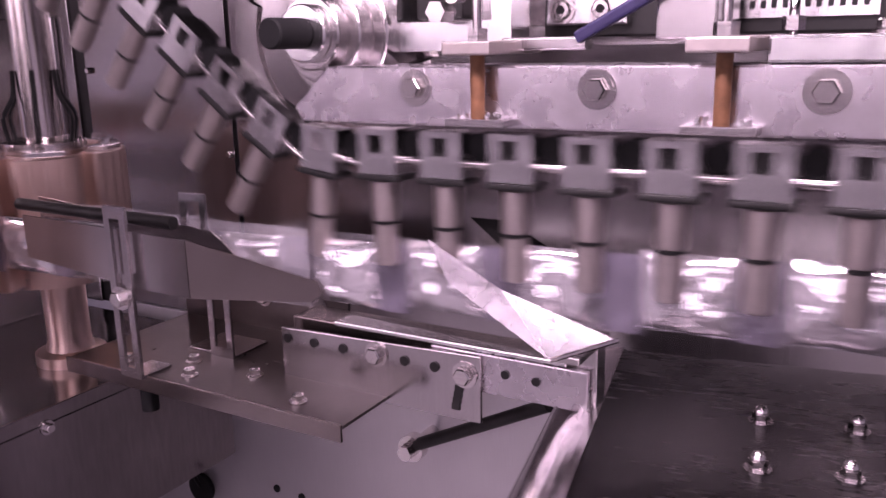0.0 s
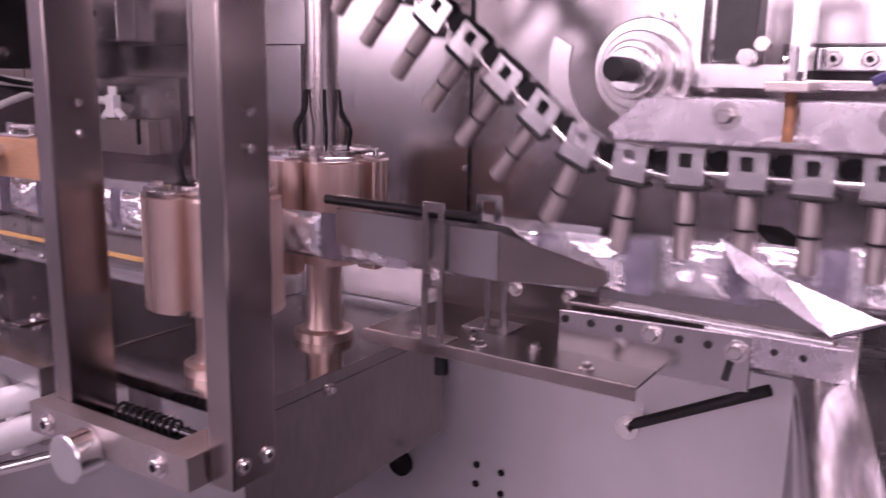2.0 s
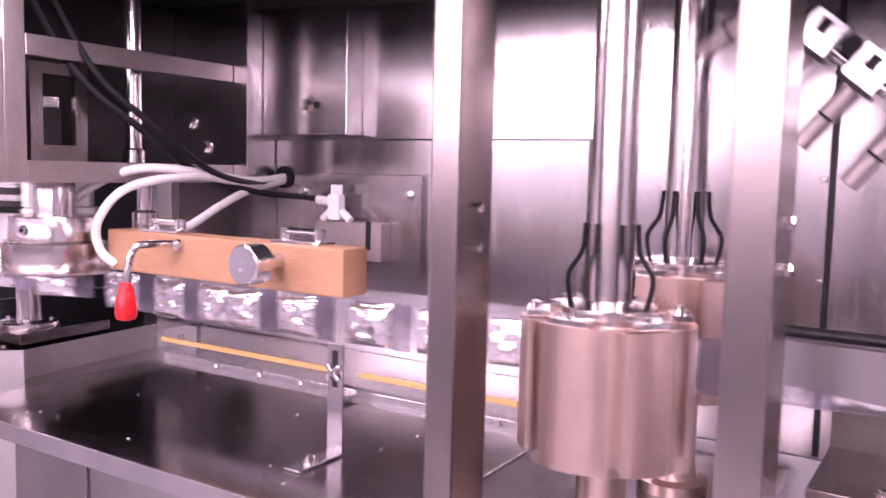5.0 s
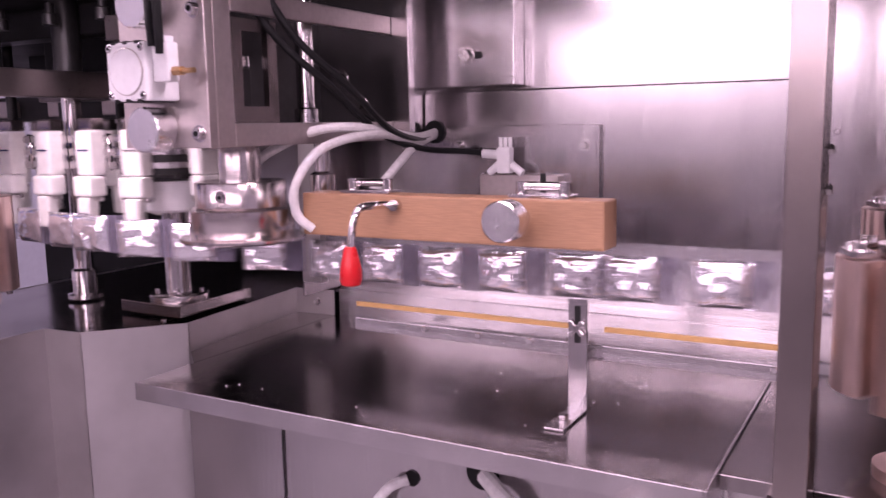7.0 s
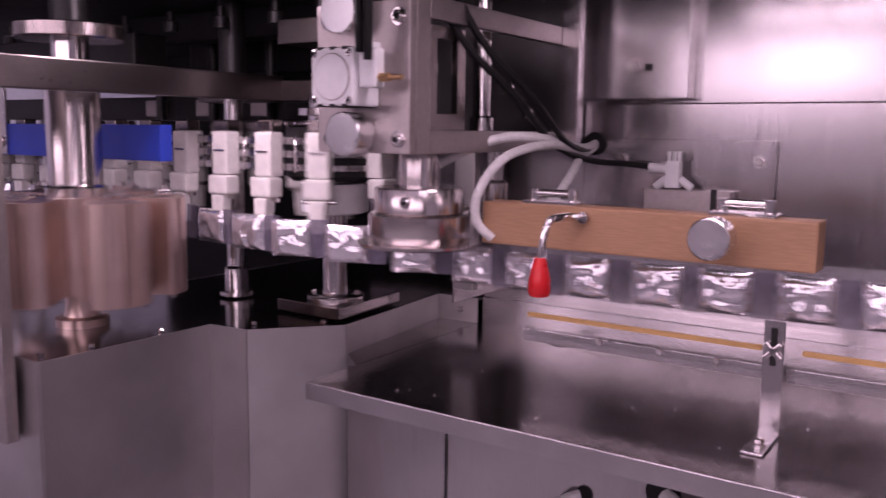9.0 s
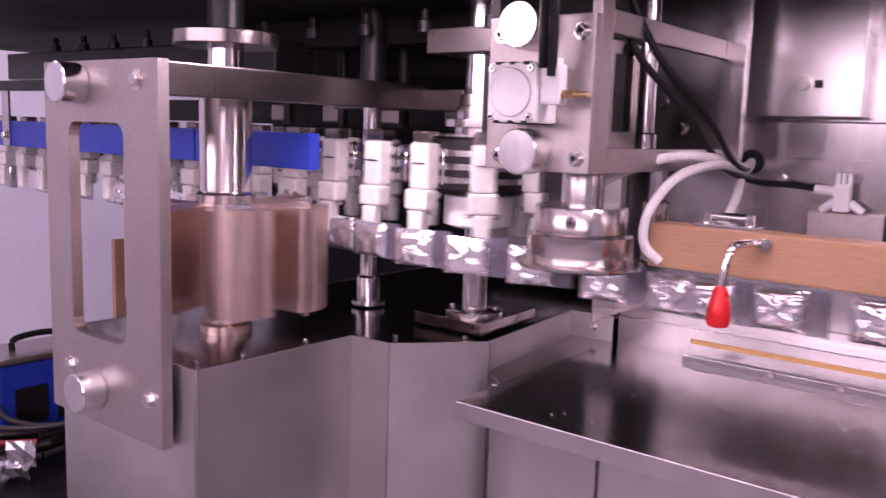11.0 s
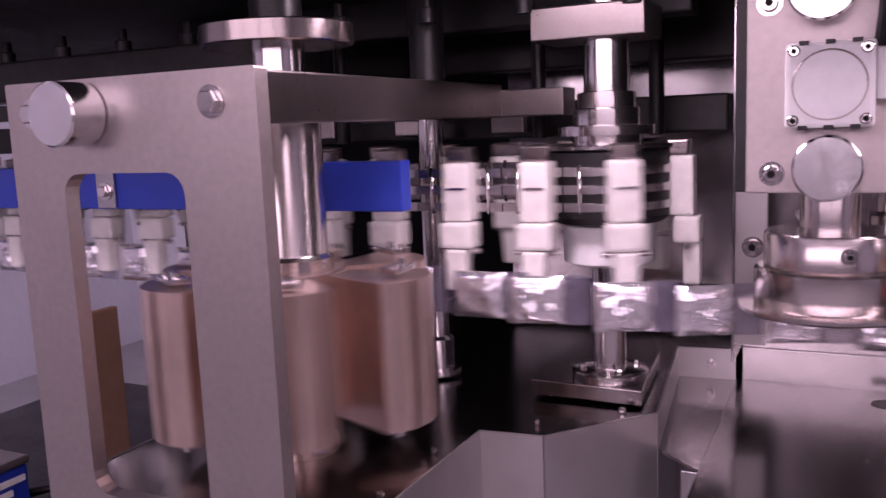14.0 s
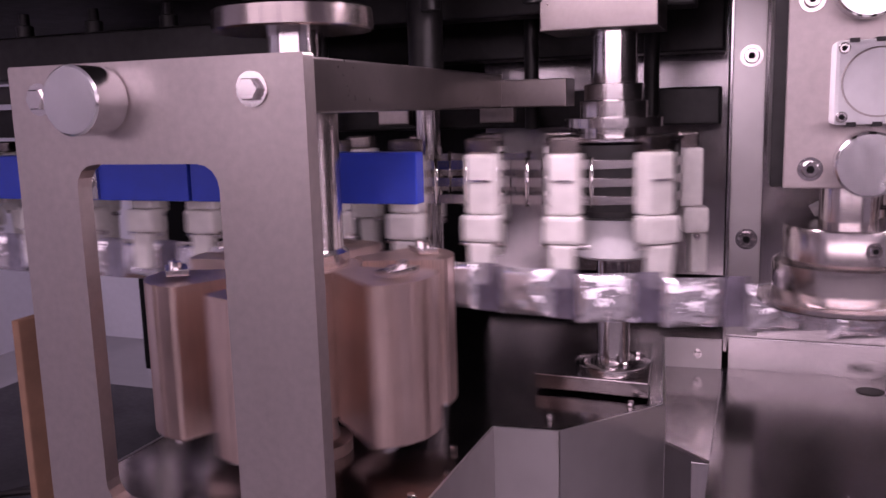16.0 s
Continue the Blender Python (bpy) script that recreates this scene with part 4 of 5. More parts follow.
def film_guard():
    w = thing("acrylic_film_guard", (-1.35, 0.68, 0.99), "clear acrylic guard bar with an orange strip", "film guard")
    for x0, x1 in ((-1.69, -1.318), (-1.292, -1.03)):
        part("acrylic_bar", box(B(), x0, x1, 0.668, 0.676, 0.962, 1.03, 0.001), PLEXI, w)
        part("orange_strip", box(B(), x0 + 0.02, x1 - 0.004, 0.661, 0.666, 1.0, 1.007, 0.001), ORANGE, w)
    part("rail", box(B(), -1.69, -1.03, 0.684, 0.70, 0.955, 0.975, 0.001), STEEL, w)
    for x in (-1.55, -1.46, -1.38, -1.06):
        bolt(w, (x, 0.668, 0.975), (0, -1, 0), 0.005, False)
    s = part("upright_strap", box(B(), -1.318, -1.292, 0.650, 0.654, 0.893, 1.045, 0.0008), STEEL, w, "bent stainless support strap")
    part("foot", box(B(), -1.318, -1.292, 0.565, 0.651, 0.8905, 0.894, 0.0008), STEEL, s)
    bolt(s, (-1.305, 0.60, 0.894), (0, 0, 1), 0.007)
    part("slot", box(B(), -1.309, -1.301, 0.6488, 0.651, 0.985, 1.035), DARK, s)
    for a in range(4):
        bm = B()
        m = Matrix.Translation((-1.305, 0.645, 1.005)) @ Matrix.Rotation(radians(45 + 90 * a), 4, "Y")
        box(bm, 0.0, 0.014, -0.002, 0.002, -0.003, 0.003, 0.001, m)
        part("wing_nut_arm", bm, CHROME, s)
    bolt(s, (-1.305, 0.65, 1.005), (0, -1, 0), 0.006, False)
    part("link_bar", box(B(), -1.318, -1.292, 0.654, 0.70, 0.955, 0.97), STEEL, s)
    return w


film_guard()


# ---------------------------------------------------------------- wall plates, hoses, sensor block
def wall_plates():
    w = thing("wall_mounting_plates", (-1.6, 0.985, 1.2), "stacked stainless mounting plates with slotted bolts", "mounting plate")
    part("upper_plate", box(B(), -1.735, -1.535, 0.955, 0.999, 1.341, 1.62, 0.0015), STEEL, w)
    for x, z in ((-1.626, 1.394),):
        bolt(w, (x, 0.955, z), (0, -1, 0), 0.012)
        part("slot", box(B(), x, x + 0.03, 0.9535, 0.956, z - 0.006, z + 0.006), DARK, w)
    part("column", box(B(), -1.775, -1.736, 0.90, 0.999, 1.25, 1.62, 0.002), STEEL, w)
    bolt(w, (-1.755, 0.90, 1.36), (0, -1, 0), 0.011)
    part("slot", box(B(), -1.761, -1.749, 0.8985, 0.901, 1.36, 1.39), DARK, w)
    part("raised_panel", box(B(), -1.735, -1.09, 0.991, 0.9995, 0.98, 1.335, 0.003), SHEET, w)
    part("lower_plate", box(B(), -1.676, -1.39, 0.979, 0.991, 1.10, 1.272, 0.001), SHEET, w)
    for x, z in ((-1.415, 1.237), (-1.655, 1.237), (-1.57, 1.16), (-1.635, 1.125)):
        bolt(w, (x, 0.979, z), (0, -1, 0), 0.007)
    bm = B()
    rod(bm, (-1.712, 0.992, 1.262), (-1.712, 0.986, 1.262), 0.021, 28)
    part("cable_hole", bm, BLACK, w)
    part("sensor_block", box(B(), -1.60, -1.452, 0.95, 0.979, 1.12, 1.187, 0.0015), PLATE, w)
    part("slot", box(B(), -1.484, -1.474, 0.9485, 0.951, 1.14, 1.19, 0.0), DARK, w)
    f = part("air_fitting", box(B(), -1.56, -1.535, 0.935, 0.955, 1.19, 1.235, 0.003), WHITE, w, "white push-in air fitting")
    bm = B()
    rod(bm, (-1.535, 0.945, 1.205), (-1.515, 0.945, 1.19), 0.007, 14)
    rod(bm, (-1.56, 0.945, 1.205), (-1.578, 0.945, 1.19), 0.007, 14)
    rod(bm, (-1.56, 0.945, 1.222), (-1.59, 0.945, 1.224), 0.008, 14)
    for k in range(3):
        rod(bm, (-1.556 + 0.009 * k, 0.945, 1.235), (-1.556 + 0.009 * k, 0.945, 1.252), 0.0035, 10)
    part("nozzle_body", bm, WHITE, f)
    return w


wall_plates()


def hose(name, pts, r, material, label):
    return solid(name, tube(B(), pts, r, 10), material, label, "hose", pts[0])


hose("air_hose", [(-1.80, 0.50, 1.58), (-1.74, 0.56, 1.42), (-1.69, 0.64, 1.335), (-1.685, 0.76, 1.265), (-1.675, 0.88, 1.235), (-1.63, 0.945, 1.228), (-1.575, 0.945, 1.224)], 0.0055, RUBBER, "black rubber air hose to the white fitting")
hose("air_hose", [(-1.775, 0.52, 1.58), (-1.72, 0.58, 1.42), (-1.672, 0.66, 1.335), (-1.67, 0.77, 1.27), (-1.69, 0.90, 1.25), (-1.712, 0.99, 1.262)], 0.0055, RUBBER, "black rubber air hose into the wall")
hose("sleeved_cable", [(-1.85, 0.62, 1.205), (-1.79, 0.62, 1.240), (-1.715, 0.65, 1.272), (-1.68, 0.74, 1.270), (-1.69, 0.88, 1.255), (-1.712, 0.99, 1.262)], 0.0075, SLEEVE, "white woven cable sleeve")
hose("sleeved_cable", [(-1.70, 0.60, 1.125), (-1.718, 0.585, 1.15), (-1.712, 0.58, 1.195), (-1.69, 0.62, 1.245), (-1.675, 0.74, 1.262), (-1.69, 0.89, 1.248), (-1.712, 0.99, 1.258)], 0.007, SLEEVE, "white woven cable sleeve to the sealing block")
hose("sleeved_cable", [(-1.712, 0.985, 1.255), (-1.69, 0.88, 1.24), (-1.66, 0.78, 1.215), (-1.645, 0.70, 1.185), (-1.64, 0.645, 1.172)], 0.007, SLEEVE, "white woven cable sleeve")
hose("air_hose", [(-1.775, 0.385, 1.38), (-1.772, 0.38, 1.42), (-1.775, 0.385, 1.48), (-1.78, 0.42, 1.58)], 0.006, RUBBER, "black air hose from the cylinder")
hose("air_hose", [(-1.762, 0.385, 1.37), (-1.758, 0.38, 1.42), (-1.76, 0.385, 1.48), (-1.765, 0.42, 1.58)], 0.006, RUBBER, "black air hose from the cylinder")


def elbow_fitting():
    w = thing("cylinder_air_fitting", (-1.765, 0.395, 1.34), "white elbow air fitting with brass tip", "air fitting")
    part("body", box(B(), -1.778, -1.75, 0.385, 0.405, 1.335, 1.385, 0.004), WHITE, w)
    bm = B()
    rod(bm, (-1.764, 0.395, 1.385), (-1.764, 0.395, 1.392), 0.011, 20)
    part("collar", bm, WHITE, w)
    bm = B()
    rod(bm, (-1.75, 0.395, 1.348), (-1.735, 0.395, 1.348), 0.006, 6)
    rod(bm, (-1.735, 0.395, 1.348), (-1.715, 0.395, 1.348), 0.0035, 12)
    part("tip", bm, mat("brass", (0.6, 0.38, 0.2), 0.3, 1.0), w, "brass needle tip")
    return w


elbow_fitting()


def upper_frame():
    w = thing("guide_posts", (-1.65, 0.75, 1.28), "chrome guide posts inside the bracket", "guide post")
    bm = B()
    lathe(bm, (-1.783, 0.70), [(0.019, 1.262), (0.019, 1.303), (0.014, 1.306), (0.014, 1.56)], 28)
    part("post", bm, CHROME, w, "chrome guide post")
    bm = B()
    lathe(bm, (-1.755, 0.70), [(0.019, 1.11), (0.021, 1.14), (0.021, 1.20), (0.013, 1.205), (0.013, 1.262)], 28)
    part("lower_post", bm, CHROME, w, "chrome lower post")
    return w


upper_frame()


# ---------------------------------------------------------------- gripper wheel and posts
def wheel_stand():
    x, y = -2.096, 0.704
    w = thing("gripper_wheel_stand", (x, y, 0.945), "turned chrome post with flange on a square pad", "wheel stand")
    part("pad", prism(B(), [(-2.197, 0.655), (-2.040, 0.65), (-2.056, 0.85), (-2.20, 0.86)], 0.945, 0.966, 0.0012), DECK, w, "dark square pad")
    bm = B()
    lathe(bm, (x, y), [(0.052, 0.966), (0.053, 0.968), (0.053, 0.978), (0.050, 0.980), (0.023, 0.982), (0.023, 1.13)], 36)
    part("post", bm, CHROME, w)
    for a in range(4):
        bolt(w, (x + 0.04 * math.cos(a * 1.57 + 0.6), y + 0.04 * math.sin(a * 1.57 + 0.6), 0.98), (0, 0, 1), 0.005, False)
    bm = B()
    lathe(bm, (x, y), [(0.05, 1.13), (0.062, 1.135), (0.062, 1.185), (0.04, 1.19)], 32)
    part("hub", bm, WHITE, w, "white plastic hub")
    bm = B()
    lathe(bm, (x, y), [(0.048, 1.29), (0.048, 1.305), (0.066, 1.306), (0.066, 1.318), (0.046, 1.32), (0.046, 1.34), (0.04, 1.342), (0.04, 1.362), (0.031, 1.364), (0.031, 1.62)], 36)
    part("upper_collar", bm, CHROME, w)
    part("disc", lathe(B(), (x, y), [(0.09, 1.288), (0.092, 1.289), (0.092, 1.293), (0.09, 1.294)], 40), CHROME, w)
    part("bearing_block", box(B(), x - 0.09, x + 0.062, y - 0.05, y + 0.06, 1.432, 1.475, 0.002), ARM, w)
    return w


wheel_stand()


def sprocket_wheel():
    x, y = -2.096, 0.704
    w = thing("sprocket_drum", (x, y, 1.19), "dark chain wheel carrying the roller chain", "chain wheel")
    bm = B()
    lathe(bm, (x, y), [(0.075, 1.19), (0.088, 1.2), (0.088, 1.285), (0.075, 1.288)], 40)
    part("drum", bm, DARK, w)
    for z in (1.215, 1.238, 1.261):
        part("chain_ring", lathe(B(), (x, y), [(0.0882, z - 0.006), (0.0905, z - 0.005), (0.0905, z + 0.005), (0.0882, z + 0.006)], 40), STEEL, w, "bright chain wrapped round the wheel")
    return w


sprocket_wheel()


def roller_chain():
    w = thing("roller_chain", (-2.8, 0.704, 1.23), "triple roller chain running behind the blue rail", "chain")
    for y in (0.618, 0.79):
        n = 74
        for row, z in enumerate((1.215, 1.238, 1.261)):
            bm = B()
            for k in range(n):
                x = -2.10 - k * 0.0212
                box(bm, x - 0.0095, x + 0.0095, y - 0.003, y + 0.003, z - 0.006, z + 0.006)
            tagged(part("chain_strand", bm, STEEL, w, "row of bright chain links"), kind="stuff")
        for k in range(n // 2):
            x = -2.11 - k * 0.0424
            part("pin", rod(B(), (x, y, 1.206), (x, y, 1.27), 0.004, 10), CHROME, w)
    return w


roller_chain()


def rear_post():
    x, y = -2.37, 0.714
    w = thing("chrome_stand_post", (x, y, 0.945), "chrome stand post with collar", "post")
    bm = B()
    lathe(bm, (x, y), [(0.034, 0.945), (0.034, 0.953), (0.024, 0.955), (0.024, 1.0), (0.018, 1.005), (0.018, 1.36)], 28)
    part("shaft", bm, CHROME, w)
    # Sleeve coloured dark for the shade at the post's top.
    part("sleeve", lathe(B(), (x, y), [(0.034, 1.36), (0.034, 1.385), (0.026, 1.387), (0.026, 1.62)], 28), DARK, w)
    part("cross_plate", box(B(), x - 0.14, x + 0.20, y + 0.03, y + 0.09, 1.335, 1.375, 0.002), ARM, w)
    return w


rear_post()


def top_disc():
    x, y = -2.395, 0.380
    w = thing("top_bearing_disc", (x, y, 1.40), "turned steel disc above the long arm", "bearing disc")
    # Darker tone puts the shade below the housing into the disc.
    part("disc", lathe(B(), (x, y), [(0.085, 1.424), (0.088, 1.426), (0.088, 1.446), (0.085, 1.448)], 44), BAR, w)
    part("neck", lathe(B(), (x, y), [(0.03, 1.387), (0.03, 1.424)], 28), CHROME, w)
    part("upper_shaft", lathe(B(), (x, y), [(0.03, 1.448), (0.03, 1.62)], 28), DARK, w)
    return w


top_disc()


def blue_rail():
    w = thing("blue_gripper_rail", (-2.9, 0.545, 1.22), "long blue plastic rail above the grippers", "guide rail")
    part("rail", box(B(), -2.62, -2.295, 0.478, 0.503, 1.223, 1.286, 0.002), BLUE, w)
    part("rail", box(B(), -3.55, -2.625, 0.478, 0.503, 1.223, 1.286, 0.002), BLUE, w)
    for x in (-2.79, -3.1, -3.4):
        c = part("clip", box(B(), x - 0.018, x + 0.018, 0.472, 0.478, 1.225, 1.36, 0.001), STEEL, w, "stainless hanger clip")
        bolt(c, (x, 0.472, 1.25), (0, -1, 0), 0.009)
    part("hanger_bar", box(B(), -3.6, -2.6, 0.478, 0.503, 1.36, 1.385, 0.002), DARK, w)
    return w


blue_rail()


def overhead_gear():
    w = thing("overhead_gear_beams", (-2.6, 0.9, 1.4), "overhead beams with bearing caps and bolts, shade in their colour", "machine beam")
    rnd = random.Random(12)
    # Beams, caps and struts are coloured dark to hold the shade up here.
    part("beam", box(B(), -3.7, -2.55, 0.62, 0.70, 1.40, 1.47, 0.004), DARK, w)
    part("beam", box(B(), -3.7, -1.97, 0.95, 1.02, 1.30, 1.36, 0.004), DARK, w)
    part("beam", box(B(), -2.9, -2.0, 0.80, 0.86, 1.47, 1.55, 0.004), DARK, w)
    for k in range(11):
        x = -3.5 + k * 0.145
        bm = B()
        lathe(bm, (x, 0.66), [(0.014, 1.47), (0.014, 1.49), (0.008, 1.492), (0.008, 1.51)], 16)
        part("cap_bolt", bm, DARK, w)
    for k in range(5):
        x = -2.9 + k * 0.19
        part("rod_end", box(B(), x - 0.03, x + 0.03, 0.93, 0.95, 1.31, 1.35, 0.003), PLATE, w)
        part("strut", rod(B(), (x + 0.07, 0.9, 1.30), (x + 0.07, 0.9, 1.62), 0.012, 14), DARK, w)
    part("rear_sheet", box(B(), -2.45, -1.97, 1.25, 1.26, 1.0, 1.62), SHEET, w, "shiny rear sheet in shade")
    return w


overhead_gear()


def side_wall():
    w = thing("machine_side_sheet", (-1.95, 1.0, 0.95), "upright stainless corner sheet beside the gripper wheel", "machine panel")
    part("sheet", box(B(), -1.955, -1.95, 0.885, 1.25, 0.95, 1.62, 0.001), SHEET, w)
    part("jamb", box(B(), -1.95, -1.905, 0.88, 0.90, 0.98, 1.62, 0.001), STEEL_V, w)
    bolt(w, (-1.925, 0.88, 1.13), (0, -1, 0), 0.011, True, True)
    bolt(w, (-1.925, 0.88, 1.40), (0, -1, 0), 0.011, True, True)
    return w


side_wall()


# ---------------------------------------------------------------- air cylinders at the front edge
def front_cylinders():
    w = thing("front_air_cylinders", (-1.16, 0.5, 0.78), "pair of white air cylinders with chrome rod", "air cylinder")
    for k, (a, b) in enumerate((((-1.105, 0.60, 0.845), (-1.185, 0.42, 0.825)), ((-1.09, 0.60, 0.812), (-1.155, 0.42, 0.785)))):
        bm = B()
        rod(bm, a, b, 0.021, 28, bev=0.002)
        t = part("tube", bm, WHITE, w, "white tube")
        d = (Vector(b) - Vector(a)).normalized()
        bm = B()
        rod(bm, Vector(b), Vector(b) + d * 0.006, 0.0225, 24, bev=0.002)
        rod(bm, Vector(b) + d * 0.006, Vector(b) + d * 0.010, 0.017, 24)
        rod(bm, Vector(b) + d * 0.010, Vector(b) + d * 0.016, 0.0225, 24, bev=0.002)
        rod(bm, Vector(b) + d * 0.016, Vector(b) + d * 0.026, 0.010, 6)
        part("end_cap", bm, CHROME, t)
    bm = B()
    rod(bm, (-1.05, 0.58, 0.765), (-1.185, 0.40, 0.735), 0.009, 20)
    part("rod", bm, CHROME, w)
    part("carrier", box(B(), -1.13, -1.05, 0.575, 0.605, 0.74, 0.86, 0.002), STEEL, w)
    return w


front_cylinders()


# ---------------------------------------------------------------- workshop beyond the machine
def bench():
    w = thing("low_side_bench", (-3.5, 0.45, 0.0), "dark low bench beside the machine", "bench")
    part("top", box(B(), -4.15, -2.72, 0.02, 1.60, 0.47, 0.50, 0.003), DARK, w)
    for x, y in ((-4.1, 0.06), (-2.76, 0.06), (-4.1, 1.55), (-2.76, 1.55)):
        part("leg", box(B(), x - 0.02, x + 0.02, y - 0.02, y + 0.02, 0.0, 0.47, 0.002), DARK, w)
    return w


bench()


def welder():
    w = thing("blue_welding_machine", (-3.45, 0.5, 0.5), "blue boxy welding machine with grey panels and handle", "welding machine")
    part("case", box(B(), -3.42, -3.26, 0.37, 0.64, 0.525, 0.695, 0.006), BLUE, w)
    part("lid", box(B(), -3.42, -3.255, 0.366, 0.644, 0.696, 0.712, 0.005), PLATE, w, "grey metal lid")
    for y in (0.405, 0.51):
        part("front_panel", box(B(), -3.259, -3.254, y, y + 0.08, 0.54, 0.635, 0.002), DARK, w, "dark grey vent panel")
    for k in range(2):
        part("logo_bar", box(B(), -3.2595, -3.2555, 0.53 + 0.015 * k, 0.63 - 0.03 * k, 0.665 - 0.022 * k, 0.677 - 0.022 * k), WHITE, w, "white lettering bar")
    part("handle", tube(B(), [(-3.34, 0.44, 0.71), (-3.34, 0.445, 0.738), (-3.34, 0.505, 0.746), (-3.34, 0.565, 0.738), (-3.34, 0.57, 0.71)], 0.008), BLACK, w)
    for x, y in ((-3.40, 0.40), (-3.30, 0.40), (-3.40, 0.61), (-3.30, 0.61)):
        part("foot", rod(B(), (x, y, 0.5), (x, y, 0.527), 0.012, 12), BLACK, w)
    return w


welder()


def cable_heap():
    w = thing("welding_cable_heap", (-3.3, 0.45, 0.5), "heap of black coiled welding cable with one red lead", "cable")
    rnd = random.Random(3)
    for k in range(15):
        cx, cy = -3.26 + rnd.uniform(-0.05, 0.08), 0.44 + rnd.uniform(-0.08, 0.1)
        rx, ry = rnd.uniform(0.10, 0.2), rnd.uniform(0.16, 0.3)
        z = 0.508 + 0.0065 * k
        pts = [(cx + rx * math.cos(a), cy + ry * math.sin(a), z + 0.006 * math.sin(a * 2 + k)) for a in [i * 2 * math.pi / 14 for i in range(14)]]
        part("coil", tube(B(), pts, 0.007, 8), CABLERED if k == 10 else CABLE, w)
    return w


cable_heap()


def foil_scrap():
    """A loose heap of crumpled film offcuts."""
    bm = B()
    rnd = random.Random(8)
    for k in range(60):
        c = Vector((-3.02 + rnd.gauss(0, 0.045), 0.17 + rnd.gauss(0, 0.05), 0.515 + abs(rnd.gauss(0, 0.05))))
        m = Matrix.Translation(c) @ Euler((rnd.uniform(0, 6), rnd.uniform(0, 6), rnd.uniform(0, 6))).to_matrix().to_4x4()
        g = [[bm.verts.new(m @ Vector((0.03 * (i - 1.5) / 1.5, 0.03 * (j - 1.5) / 1.5, rnd.uniform(-0.008, 0.008)))) for j in range(4)] for i in range(4)]
        for i in range(3):
            for j in range(3):
                bm.faces.new((g[i][j], g[i + 1][j], g[i + 1][j + 1], g[i][j + 1]))
    return solid("film_scrap_heap", bm, FOIL, "heap of crumpled silver film scraps on the bench", "scrap", (-3.02, 0.17, 0.5), kind="stuff")


foil_scrap()

solid("cardboard_sheet", box(B(), -3.03, -3.015, 0.535, 0.68, 0.5, 1.02, 0.003), TAN, "brown cardboard sheet standing upright on the bench", "cardboard")
solid("teal_bin", prism(B(), [(-3.32, 0.06), (-3.2, 0.06), (-3.2, 0.16), (-3.32, 0.16)], 0.5, 0.60, 0.006), TEAL, "small teal plastic bin on the bench", "bin")


# ---------------------------------------------------------------- moving parts
SPEED, PITCH = 0.81, 0.105


def polyline(points):
    P = [Vector(p) for p in points]
    cum = [0.0]
    for a, b in zip(P, P[1:]):
        cum.append(cum[-1] + (b - a).length)
    return P, cum


def along(P, cum, s):
    for i in range(len(P) - 1):
        if s <= cum[i + 1] or i == len(P) - 2:
            d = P[i + 1] - P[i]
            return P[i] + d * ((s - cum[i]) / d.length), d.normalized()


def pouch_meshes(seed):
    """A crinkled filled pouch between its two flat side seals."""
    W, H = 0.036, 0.031
    bm = B()
    nx, nz = 14, 12
    front, back = [], []
    for i in range(nx + 1):
        u = -1 + 2 * i / nx
        cf, cb = [], []
        for j in range(nz + 1):
            v = -1 + 2 * j / nz
            t = 0.010 * ((1 - u ** 4) * (1 - v ** 4)) ** 0.6
            k = 0.006 * noise.noise((u * 2.6 + seed * 7, v * 4.2, seed)) + 0.002 * noise.noise((u * 7 + seed, v * 9, 3))
            e = (1 - u * u) * (1 - v * v)
            cf.append(bm.verts.new((u * W, -t - k * (0.3 + e), v * H)))
            cb.append(bm.verts.new((u * W, t + k * 0.5 + 0.0006, v * H)))
        front.append(cf)
        back.append(cb)
    for i in range(nx):
        for j in range(nz):
            bm.faces.new((front[i][j], front[i + 1][j], front[i + 1][j + 1], front[i][j + 1])).smooth = True
            bm.faces.new((back[i + 1][j], back[i][j], back[i][j + 1], back[i + 1][j + 1])).smooth = True
    pm = bpy.data.meshes.new("pillow")
    bm.to_mesh(pm)
    bm.free()
    pm.materials.append(FOIL)
    bm = B()
    box(bm, 0.0365, 0.0685, -0.0008, 0.0008, -0.032, 0.032)
    sm = bpy.data.meshes.new("seal_band")
    bm.to_mesh(sm)
    bm.free()
    sm.materials.append(FOILPRINT)
    return pm, sm


POUCH = [pouch_meshes(k) for k in range(5)]
ROUTE, RCUM = polyline([(0.42, 0.762, 1.108), (0.10, 0.762, 1.106), (-0.10, 0.762, 1.098), (-0.40, 0.755, 1.080), (-0.9, 0.7085, 1.07), (-1.75, 0.70, 1.062), (-1.90, 0.63, 1.085), (-2.10, 0.565, 1.10), (-2.35, 0.59, 1.105), (-2.65, 0.60, 1.115), (-4.45, 0.60, 1.13)])


def pouch(k):
    pm, sm = POUCH[k % 5]
    ob = new("film_pouch")
    ob.empty_display_size = 0.02
    tagged(ob, "small crinkled silver film pouch with violet seal", "pouch", "pouches on the film")
    for nm, me in (("pillow", pm), ("seal_band", sm)):
        o = new(nm, me)
        o.parent = ob
    return ob


